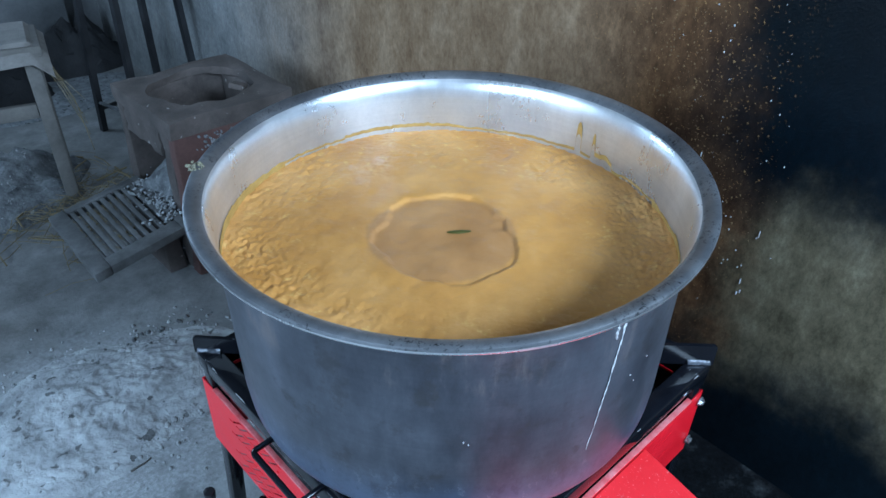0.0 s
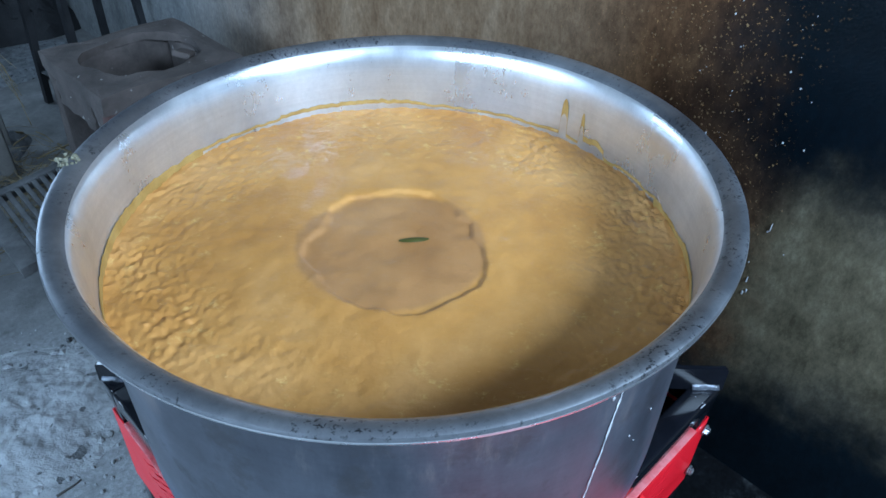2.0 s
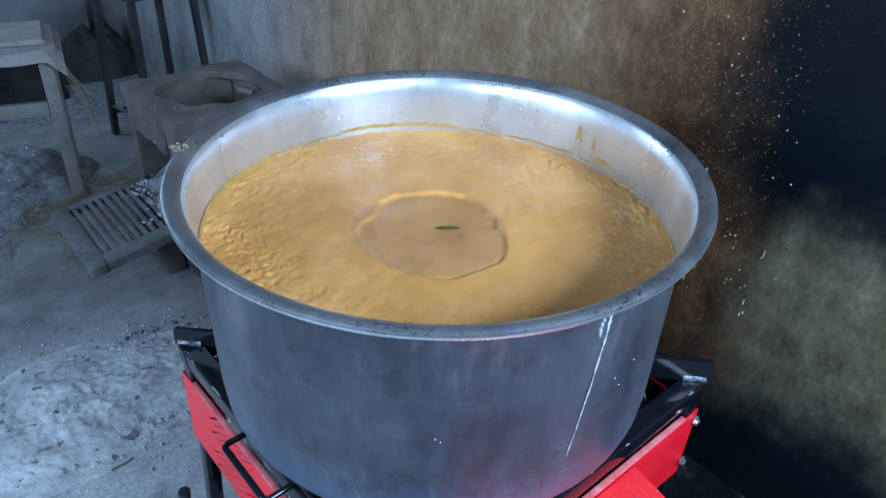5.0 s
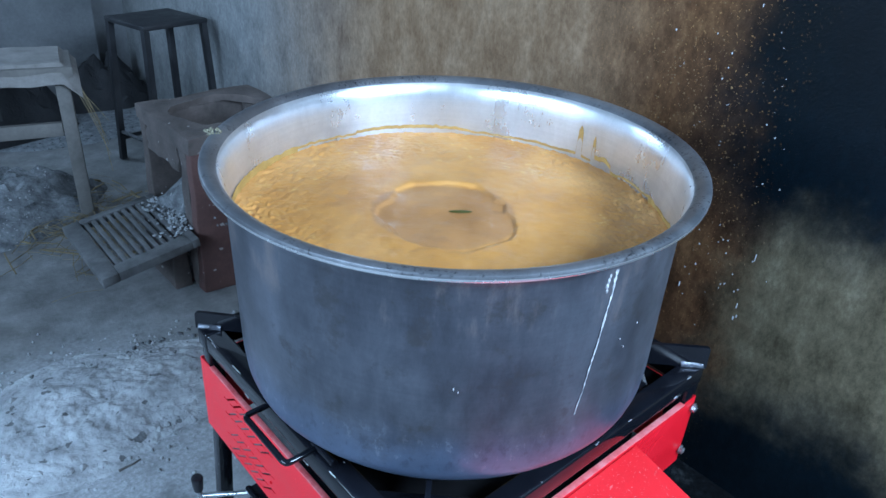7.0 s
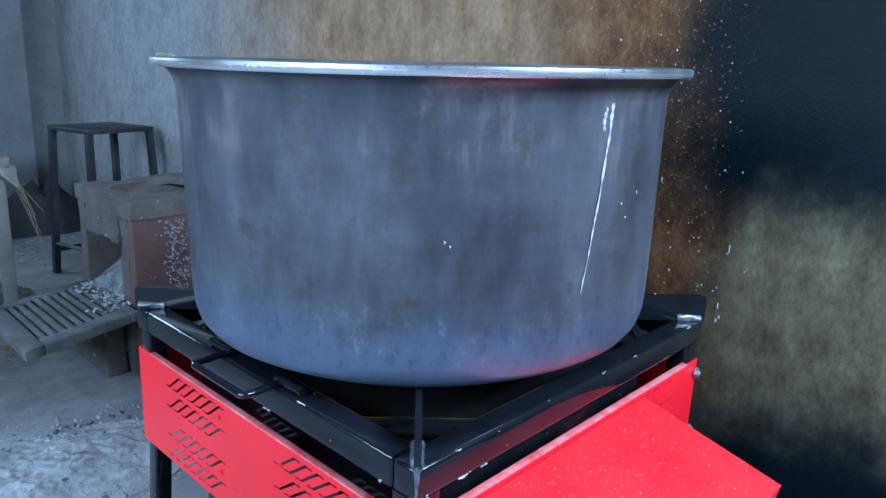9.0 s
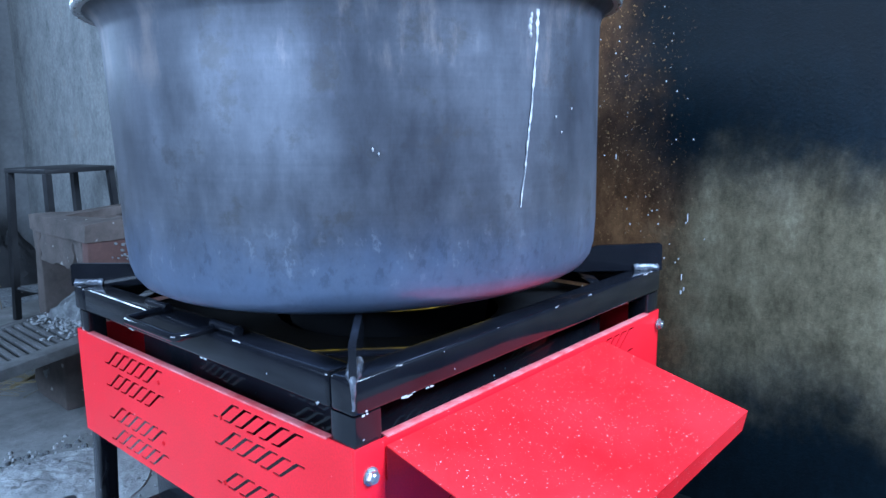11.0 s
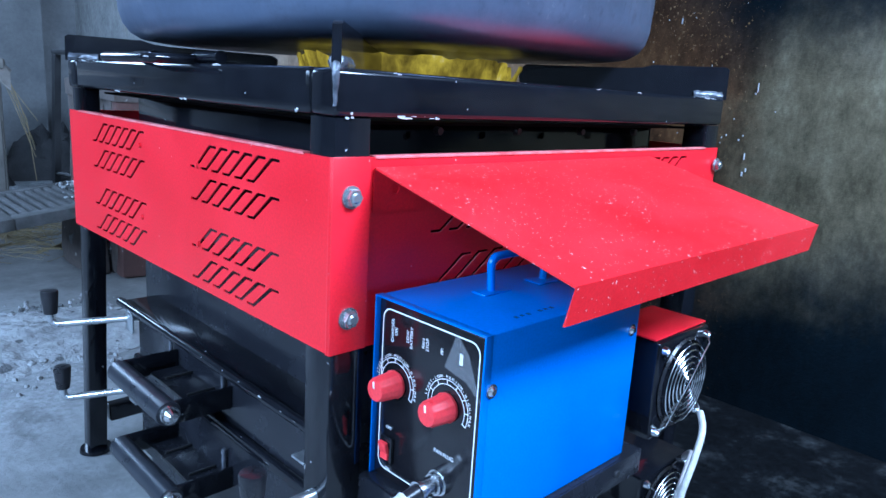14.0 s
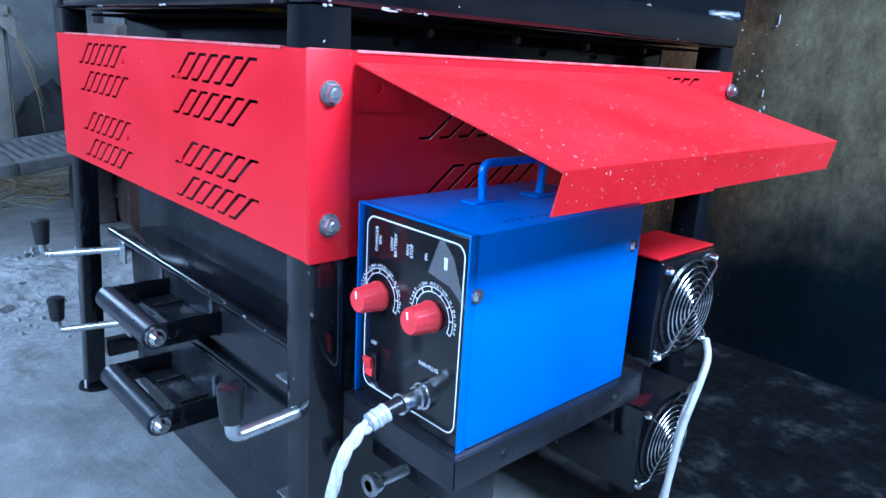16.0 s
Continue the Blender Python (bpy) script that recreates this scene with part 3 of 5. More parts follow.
def bolt(x, y, z, r=0.0085):
    b = bmesh.new()
    cyl(b, (x, y, z), (x, y - .002, z), r * 1.25, n=24)
    cyl(b, (x, y - .002, z), (x, y - .008, z), r, r * .92, n=6)
    cyl(b, (x, y - .008, z), (x, y - .0095, z), r * .6, r * .4, n=16)
    return part("bolt", b, ZINC, stove, "zinc plated hexagon bolt")


for x, z in ((.018, .580), (.018, .466), (SX - .006, .588), (SX - .006, .470)):
    bolt(x, -.0022, z)
for y, z in ((.265, .578), (.265, .486), (.432, .585), (.432, .49)):
    b = bmesh.new()
    cyl(b, (-.0001, y, z), (-.003, y, z), .004, .0028, 12)
    part("rivet", b, RED, stove)

# frame and legs: square tube
T = 0.040


def tube(name, a, bb, mat=BLACK):
    b = bmesh.new()
    box(b, a[0], bb[0], a[1], bb[1], a[2], bb[2], .0055, None, 3)
    return part(name, b, mat, stove)


tube("frame_rail", (0, 0, .650), (SX, T, .692))
tube("frame_rail", (0, SY - T, .650), (SX, SY, .692))
tube("frame_rail", (0, T + .001, .6502), (T, SY - T - .001, .6922))
tube("frame_rail", (SX - T, T + .001, .6502), (SX, SY - T - .001, .6922))


def leg(x, y, fx, fy, T=T):
    b = bmesh.new()
    rings = []
    for z, ox, oy in ((0.006, fx, fy), (.43, 0, 0), (.6495, 0, 0)):
        box_pts = [(x, y), (x + T, y), (x + T, y + T), (x, y + T)]
        rings.append([b.verts.new((px + ox, py + oy, z)) for px, py in box_pts])
    for a, c in zip(rings, rings[1:]):
        for i in range(4):
            b.faces.new((a[i], a[(i + 1) % 4], c[(i + 1) % 4], c[i]))
    b.faces.new(rings[0])
    b.faces.new(rings[-1])
    bmesh.ops.bevel(b, geom=[e for e in b.edges if abs(e.verts[0].co.z - e.verts[1].co.z) > .1], offset=.003, segments=2, profile=.5, affect='EDGES')
    lg = part("leg", b, BLACK, stove)
    b = bmesh.new()
    cyl(b, (x + fx + T / 2, y + fy + T / 2, 0), (x + fx + T / 2, y + fy + T / 2, .006), T * .9, T * .85, 24)
    part("foot_plate", b, BLACK, lg)


leg(.002, .002, 0, 0)
leg(.002, SY - T - .002, .006, .066, .031)
leg(SX - T - .002, .002, 0, 0)
leg(SX - T - .002, SY - T - .002, 0, .05)

b = bmesh.new()
box(b, .046, SX - .046, SY + .022, SY + .047, .055, .085, .002)
part("stretcher", b, BLACK, stove)

for x in (.16, .29, .42, .55):
    b = bmesh.new()
    cyl(b, (x, T + .001, .636), (x, T - .006, .636), .005, .0042, 10)
    part("screw", b, IRON, stove)

# pot rests: upright plates running in from the corners, with a rounded inner end
for cx, cy, ax, top, out in ((0, 0, 45, .7275, .7305), (SX, 0, 135, .7335, .7395), (0, SY, -45, .7225, .7285), (SX, SY, -135, .7285, .735)):
    b = bmesh.new()
    m = pose(cx, cy, 0, 0, 0, ax)
    outline = [(.000, .690), (.318, .690), (.326, .697), (.329, .706)]
    outline += [(.329 - .014 * (1 - math.cos(k * math.pi / 12)), .706 + (top - .007 - .706) * math.sin(k * math.pi / 12)) for k in range(1, 7)]
    outline += [(.16, top - .0035), (.135, top - .001), (.120, out - .0025), (.006, out), (.001, out - .0035)]
    lo = [b.verts.new(m @ Vector((u, -.0042, v))) for u, v in outline]
    hi = [b.verts.new(m @ Vector((u, .0042, v))) for u, v in outline]
    b.faces.new(lo)
    b.faces.new(hi[::-1])
    for k in range(len(outline)):
        b.faces.new((lo[k], hi[k], hi[(k + 1) % len(outline)], lo[(k + 1) % len(outline)]))
    bmesh.ops.recalc_face_normals(b, faces=b.faces)
    pr = part("pot_rest", b, BLACK, stove, "upright black steel plate under the pot")
    b = bmesh.new()
    path = [(.052 - .0065 * k, 0, .6945 + .001 * (k % 2)) for k in range(8)] + ([(-.0005, 0, .690 - .006 * k) for k in range(6)] if ax == 45 else [])
    sweep(b, [m @ Vector(p) for p in path], [.0085 + .0015 * noise.noise(Vector((k, ax, 0))) if k < 8 else .0034 - .0004 * (k - 8) for k in range(len(path))], 10)
    rough_up(b, .0016, 90)
    part("weld", b, WELD, pr, "lumpy weld bead, bare in places")

# crossing flats near the corners, carrying handle on the rail
for x0, y0, x1, y1 in ((.036, .152, .160, .034), (SX - .036, .152, SX - .16, .034), (.036, SY - .152, .160, SY - .034)):
    b = bmesh.new()
    d = Vector((x1 - x0, y1 - y0, 0))
    box(b, 0, d.length, -.010, .010, .676, .681, .001, pose(x0, y0, 0, 0, 0, math.degrees(math.atan2(d.y, d.x))))
    part("corner_flat", b, BLACK, stove)
for y0, y1 in ((.279, .417),):
    b = bmesh.new()
    sweep(b, bend([(.016, y0, .696), (-.047, y0, .694), (-.047, y1, .694), (.016, y1, .696)], .010), .0055, 10)
    hl = part("carrying_handle", b, BLACK, stove)
    for yc in (y0 - .020, y1 + .020):
        b = bmesh.new()
        cyl(b, (.012, yc - .030, .699), (.012, yc + .030, .699), .0062, n=16)
        cyl(b, (.012, yc - .0302, .699), (.012, yc - .026, .699), .0072, n=16)
        part("hinge_tube", b, BLACK, hl)

# chips where the black paint has flaked off the rail edges
random.seed(23)


def chip(x, y, z, sx, sy, sz):
    b = bmesh.new()
    for k in range(random.randint(3, 6)):
        px, py, pz = (random.uniform(-1, 1) for _ in range(3))
        c = (x + px * sx, y + py * sy, z + pz * sz)
        q = [random.uniform(.25, .55) * max(v, .0012) for v in (sx, sy, sz)]
        box(b, c[0] - q[0], c[0] + q[0], c[1] - q[1], c[1] + q[1], c[2] - q[2], c[2] + q[2], min(q) * .5, None, 1)
    rough_up(b, .0012, 160, x * 7 + z)
    part("paint_chip", b, CHIPPED, stove, "bare pale spot where the paint flaked off")


chip(.0015, .0015, .676, .0008, .0008, .010)
chip(.0020, .0010, .664, .0016, .0008, .004)
chip(.016, .0004, .651, .003, .0004, .003)
chip(.082, .0006, .6512, .010, .0004, .0012)
chip(.118, .0006, .6512, .005, .0004, .0010)
chip(-.0001, .060, .6520, .0004, .002, .002)
for k in range(4):
    chip(random.uniform(.05, SX - .05), .0012, .6905, random.uniform(.002, .009), .0006, .0007)
for k in range(5):
    chip(.0012, random.uniform(.05, SY - .05), .6907, .0006, random.uniform(.002, .012), .0007)
for k in range(2):
    chip(.0004, random.uniform(.05, SY - .05), .6515, .0005, random.uniform(.003, .014), .0008)

RX, RY = PX + .028, PY - .028      # the burner's axis
# burner pan with its ring and the flames in it
b = bmesh.new()
lathe(b, [(.24, .54), (.23, .54), (.24, .49), (.14, .47), (.145, .60), (.155, .60), (.155, .462), (.245, .48)], RX, RY, 64, True)
part("burner_pan", b, SOOT, stove)
b = bmesh.new()
panel_with_holes(b, [(T, T), (SX - T, T), (SX - T, SY - T), (T, SY - T)], [[(RX + .19 * math.cos(k * math.pi / 24), RY + .19 * math.sin(k * math.pi / 24)) for k in range(48)]], .003, Matrix.Translation((0, 0, .645)))
part("top_deck", b, SOOT, stove)
b = bmesh.new()
lathe(b, [(.150, .58), (.171, .679), (.177, .679), (.158, .577)], RX, RY, 64, True)
ring = part("burner_ring", b, SOOT, stove)
random.seed(11)
b = bmesh.new()
rows = []
n = 192
for s in range(6):
    f = s / 5
    row = []
    for k in range(n):
        a = 2 * math.pi * k / n
        w = noise.noise(Vector((math.cos(a) * 9, math.sin(a) * 9, f * .8)))
        lick = noise.noise(Vector((math.cos(a) * 5, math.sin(a) * 5, 4.0)))
        r = .160 + .009 * w + .010 * f * f
        row.append(b.verts.new((RX + r * math.cos(a), RY + r * math.sin(a), .676 + (.046 + .034 * min(0, lick) + .012 * min(0, w)) * f)))
    rows.append(row)
for lo, hi in zip(rows, rows[1:]):
    for k in range(n):
        b.faces.new((lo[k], lo[(k + 1) % n], hi[(k + 1) % n], hi[k]))
bmesh.ops.solidify(b, geom=b.faces[:], thickness=.004)
part("flame", b, FLAME, ring, "curtain of yellow flame round the burner")

# fire chamber under the skirt
b = bmesh.new()
box(b, .075, .655, .07, .63, .055, .455, .006)
part("fire_chamber", b, BLACK_MATT, stove)
for x0, x1, y0, y1 in ((.075, .079, .07, .63), (.651, .655, .07, .63), (.0795, .6505, .07, .074), (.0795, .6505, .626, .63)):
    b = bmesh.new()
    box(b, x0, x1, y0, y1, .4555, .6405, .001)
    part("casing_wall", b, BLACK, stove, "black sheet casing round the burner")
b = bmesh.new()
box(b, .045, .074, .045, .585, .065, .322, .003)
dp = part("drawer_face", b, BLACK_MATT, stove)
b = bmesh.new()
box(b, .018, .078, .047, .585, .3225, .330, .002)
rough_up(b, .0006, 60)
part("lip", b, BLACK, dp)
b = bmesh.new()
sweep(b, [(.019, .047 + .538 * i / 24, .3285 + .0006 * noise.noise(Vector((i * .7, 0, 0)))) for i in range(25)], [.0062 + .0012 * noise.noise(Vector((i * .9, 4, 0))) for i in range(25)], 10)
part("bead", b, BLACK, dp, "rounded black edge worn to bare metal")
for yc, sp in ((.575, .010), (.56, .006), (.50, .004), (.30, .005), (.24, .007), (.20, .004), (.15, .008), (.11, .006), (.075, .008)):
    chip(.0150, yc, .3310, .0012, sp, .0010)
# lower black sheet that closes the front towards the floor
b = bmesh.new()
box(b, .050, .053, .046, .56, .03, .0645)
part("kick_sheet", b, BLACK_MATT, stove)


def pull(z, y0, y1, name):
    """A drawer with two flat arms and a round grip between them."""
    d = bmesh.new()
    box(d, .0, .044, y0 + .012, y1 - .012, z - .016, z - .010, .001)
    tray = part(name, d, BLACK_MATT, stove)
    for y in (y0 + .004, y1 - .004):
        d = bmesh.new()
        box(d, -.038, .0445, y - .0025, y + .0025, z - .018, z + .012, .001)
        part("arm", d, BLACK, tray)
    d = bmesh.new()
    cyl(d, (-.040, y0 - .002, z), (-.040, y1 - .008, z), .0152, n=28)
    part("grip", d, GRIP, tray)
    d = bmesh.new()
    cyl(d, (-.040, y0 - .0022, z), (-.040, y0 - .008, z), .0125, .0115, 24)
    cyl(d, (-.040, y0 - .008, z), (-.040, y0 - .016, z), .009, .0055, 16)
    part("cap_nut", d, CHROME, tray, "domed chrome cap nut")
    for y in (y0 + .05, y1 - .05):
        d = bmesh.new()
        box(d, .006, .0438, y - .0015, y + .0015, z - .0098, z - .006, .0005)
        part("slot_edge", d, IRON, tray)


pull(.279, .272, .440, "upper_drawer")
pull(.164, .272, .446, "lower_drawer")


def crank(end, knee, top, r=.0055):
    d = bmesh.new()
    e, k, t = Vector(end), Vector(knee), Vector(top)
    sweep(d, bend([e, k, k + Vector((0, 0, (t.z - k.z) * .45))], .012, 6), r, 12)
    c = part("crank", d, ZINC, stove, "bent zinc plated crank rod")
    d = bmesh.new()
    z0 = k.z + (t.z - k.z) * .32
    n = 20
    prof = [(.001, z0), (.0098, z0), (.0105, z0 + .003), (.0132, t.z - .004), (.0122, t.z - .001), (.0085, t.z), (.001, t.z)]
    rr = lathe(d, prof, k.x, k.y, n)
    part("knob", d, RUBBER, c, "black rubber grip")
    d = bmesh.new()
    box(d, .030, .033, e.y - .016, e.y + .012, e.z - .02, e.z + .018, .0008)
    part("bracket", d, ZINC, c)


crank((.046, .585, .297), (-.058, .670, .281), (-.058, .670, .338))
crank((.046, .585, .175), (-.050, .658, .157), (-.050, .658, .213))
crank((.030, .020, .280), (-.062, .030, .268), (-.062, .038, .322), .0068)
for z0, z1 in ((.245, .287), (.108, .148)):
    d = bmesh.new()
    box(d, .034, .0365, .064, .088, z0, z1, .0006)
    box(d, .016, .0345, .064, .088, z1 - .003, z1, .0006)
    part("clip", d, ZINC, stove, "small bent zinc clip")
b = bmesh.new()
box(b, .034, .0445, .046, .583, .224, .240, .004, None, 3)
part("face_bar", b, BLACK, dp, "black enamelled bar across the drawer face")
# upright latch pins behind the drawer arms, and pale worn edges on the trays
for y, z in ((.276, .279), (.436, .279), (.276, .164)):
    b = bmesh.new()
    cyl(b, (.0405, y + .014, z - .026), (.0405, y + .014, z + .028), .0032, n=10)
    cyl(b, (.0405, y + .014, z + .0275), (.0405, y + .014, z + .033), .0042, .003, 10)
    part("latch_pin", b, WELD, dp, "upright steel latch pin worn bright")

# awning over the control box
b = bmesh.new()
XA0, XA1 = .044, .535
th = .0018


def fold(b, prof, x0, x1, th):
    """A sheet folded along x, from a profile in (y, z)."""
    pr = [Vector((0, y, z)) for y, z in prof]
    outs, ins = [], []
    for i, p in enumerate(pr):
        t = (pr[min(i + 1, len(pr) - 1)] - pr[max(i - 1, 0)]).normalized()
        nrm = Vector((0, -t.z, t.y))
        outs.append(p)
        ins.append(p + nrm * th)
    loop = outs + ins[::-1]
    A = [b.verts.new((x0, p.y, p.z)) for p in loop]
    B = [b.verts.new((x1, p.y, p.z)) for p in loop]
    k = len(loop)
    for i in range(k):
        b.faces.new((A[i], A[(i + 1) % k], B[(i + 1) % k], B[i]))
    h = len(outs)
    for R in (A, B):
        for i in range(h - 1):
            b.faces.new((R[i], R[i + 1], R[k - 2 - i], R[k - 1 - i]))


fold(b, [(-.0025, .606), (-.232, .549), (-.226, .517)], XA0, XA1, th)
aw = part("awning", b, AWNING_RED, stove, "sloping red sheet hood over the control box")
b = bmesh.new()
holes = [[(.026 + .005 * math.cos(a * math.pi / 6), .585 + .005 * math.sin(a * math.pi / 6)) for a in range(12)]]
panel_with_holes(b, [(0, .564), (.055, .564), (.055, .603), (0, .603)], holes, .0015, Matrix(((1, 0, 0, XA0), (0, 0, -1, -.002), (0, 1, 0, 0), (0, 0, 0, 1))))
part("flange", b, RED, aw)

# shelf and blowers
b = bmesh.new()
box(b, .040, .318, -.155, -.003, .2945, .2985, .001)
box(b, .040, .318, -.1575, -.1555, .270, .2985, .0008)
box(b, .0375, .0395, -.157, -.003, .270, .2985, .0008)
sh = part("shelf", b, BLACK_MATT, stove, "black angle steel shelf")
for x in (.10, .27):
    b = bmesh.new()
    cyl(b, (x, -.1574, .284), (x, -.1590, .284), .0045, .004, 12)
    part("screw", b, IRON, sh)
b = bmesh.new()
cyl(b, (.0425, -.04, .211), (.090, -.04, .211), .0058, n=14)
cyl(b, (.046, -.04, .211), (.055, -.04, .211), .0098, n=6)
cyl(b, (.0425, -.04, .211), (.046, -.04, .211), .0115, n=18)
part("adjusting_bolt", b, ZINC, stove, "zinc bolt with a nut")
b = bmesh.new()
box(b, .10, .135, -.12, .03, .19, .2935, .002)
part("bracket_arm", b, BLACK_MATT, stove)


def blower(cx, cz, y, size, sp, depth, top_mat):
    h = size / 2
    d = bmesh.new()
    box(d, cx - h, cx + h, y, y + depth, cz - h, cz + h, .004)
    f = part("blower", d, BLACK, stove, "square black fan housing with a wire guard")
    if top_mat:
        d = bmesh.new()
        box(d, cx - h - .001, cx + h + .001, y + .006, y + depth + .02, cz + h + .0008, cz + h + .003, .0006)
        part("cover", d, top_mat, f, "red sheet cover")
    # dark throat behind the guard
    d = bmesh.new()
    lathe(d, [(size * .46, y - .0015), (size * .44, y - .004), (size * .43, y - .0015)], 0, 0, 40, True)
    bmesh.ops.transform(d, matrix=Matrix(((1, 0, 0, cx), (0, 0, 1, 0), (0, 1, 0, cz), (0, 0, 0, 1))), verts=d.verts)
    part("rim", d, RUBBER, f)
    for i in range(6):
        r = size * (.40 - .062 * i)
        d = bmesh.new()
        sweep(d, [(cx + r * math.cos(2 * math.pi * k / 40), y - .0075 - .0006 * i, cz + r * math.sin(2 * math.pi * k / 40)) for k in range(40)], .0011, 6, True)
        part("guard_ring", d, CHROME, f)
    for s1, s2 in ((1, 1), (1, -1)):
        d = bmesh.new()
        sweep(d, [(cx - s1 * sp / 2, y - .003, cz - s2 * sp / 2), (cx - s1 * sp / 2 * .85, y - .010, cz - s2 * sp / 2 * .85), (cx, y - .011, cz), (cx + s1 * sp / 2 * .85, y - .010, cz + s2 * sp / 2 * .85), (cx + s1 * sp / 2, y - .003, cz + s2 * sp / 2)], .0013 if s2 > 0 else .0009, 6)
        part("guard_wire", d, CHROME, f)
    for sx in (-1, 1):
        for sz in (-1, 1):
            d = bmesh.new()
            x, z = cx + sx * sp / 2, cz + sz * sp / 2
            cyl(d, (x, y, z), (x, y - .005, z), .0058, .005, 12)
            cyl(d, (x, y - .005, z), (x, y - .0075, z), .004, .003, 8)
            part("screw", d, CHROME, f)
    return f


blower(.391, .361, -.157, .118, .098, .060, RED)
blower(.468, .147, -.1185, .122, .100, .150, None)
for x0, x1, y0, y1, z0, z1 in ((.345, .43, -.0955, .074, .32, .41), (.43, .53, .0175, .074, .10, .19)):
    b = bmesh.new()
    box(b, x0, x1, y0, y1, z0, z1, .003)
    part("air_duct", b, BLACK_MATT, stove)

# ---------------------------------------------------------------- control box
BX0, BX1, BY0, BY1, BZ0, BZ1 = .052, .290, -.150, -.006, .299, .486
cbox = thing("control_box", "bright blue steel control box with black dial panel", "control box")
b = bmesh.new()
box(b, BX0 + .004, BX1, BY0, BY1, BZ0, BZ1, .0025)
bx = part("housing", b, BLUE, cbox)
b = bmesh.new()
for y0, y1, z0, z1 in ((BY0, BY1, BZ1 - .0018, BZ1 - .0001), (BY0 + .0001, BY0 + .0018, BZ0, BZ1 - .002), (BY1 - .0018, BY1 - .0001, BZ0, BZ1 - .002)):
    box(b, BX0 - .0045, BX0 + .0045, y0, y1, z0, z1, .0004)
part("front_lip", b, BLUE, bx)
b = bmesh.new()
box(b, BX0, BX0 + .0035, BY0 + .003, BY1 - .003, BZ0 + .001, BZ1 - .004, .0008)
fp = part("front_panel", b, PANEL, cbox, "glossy black panel with white print")
FX = BX0 - .0004


def on_panel(y, z, turn=0, dx=0.0):
    """Facing -x; u runs along -y, v along z."""
    return Matrix(((0, 0, -1, FX - dx), (-1, 0, 0, y), (0, 1, 0, z), (0, 0, 0, 1))) @ pose(0, 0, 0, 0, 0, turn)


def rounded(w, h, r, n=6):
    pts = []
    for cx, cy, a0 in ((w / 2 - r, h / 2 - r, 0), (-w / 2 + r, h / 2 - r, 90), (-w / 2 + r, -h / 2 + r, 180), (w / 2 - r, -h / 2 + r, 270)):
        for i in range(n + 1):
            a = radians(a0 + 90 * i / n)
            pts.append((cx + r * math.cos(a), cy + r * math.sin(a)))
    return pts


YC, ZC = (BY0 + BY1) / 2, (BZ0 + BZ1) / 2
b = bmesh.new()
panel_with_holes(b, rounded(.127, .166, .011), [rounded(.1245, .1635, .010)], .0003, on_panel(YC, ZC, 0, .0002))
part("border_line", b, WHITE, fp, "thin white rounded border line")
for i, tx in enumerate(("CHARGER\nON", "LOW\nBATTERY", "FAN\nSTOP", "PFI")):
    words("lettering", tx, .0051, on_panel(-.032 - .0215 * i, .4555, 90, .0003), WHITE, fp)
b = bmesh.new()
box(b, -.005, .005, -.002, .002, 0, .0002, 0, on_panel(-.120, .4555, 90, .0003))
part("print_bar", b, WHITE, fp)
words("lettering", "OFF", .0048, on_panel(-.030, .3555, 0, .0003), WHITE, fp)
words("lettering", "ON", .0048, on_panel(-.030, .3115, 0, .0003), WHITE, fp)
words("lettering", "FAN PLUG", .0054, on_panel(-.106, .360, 0, .0003), WHITE, fp)


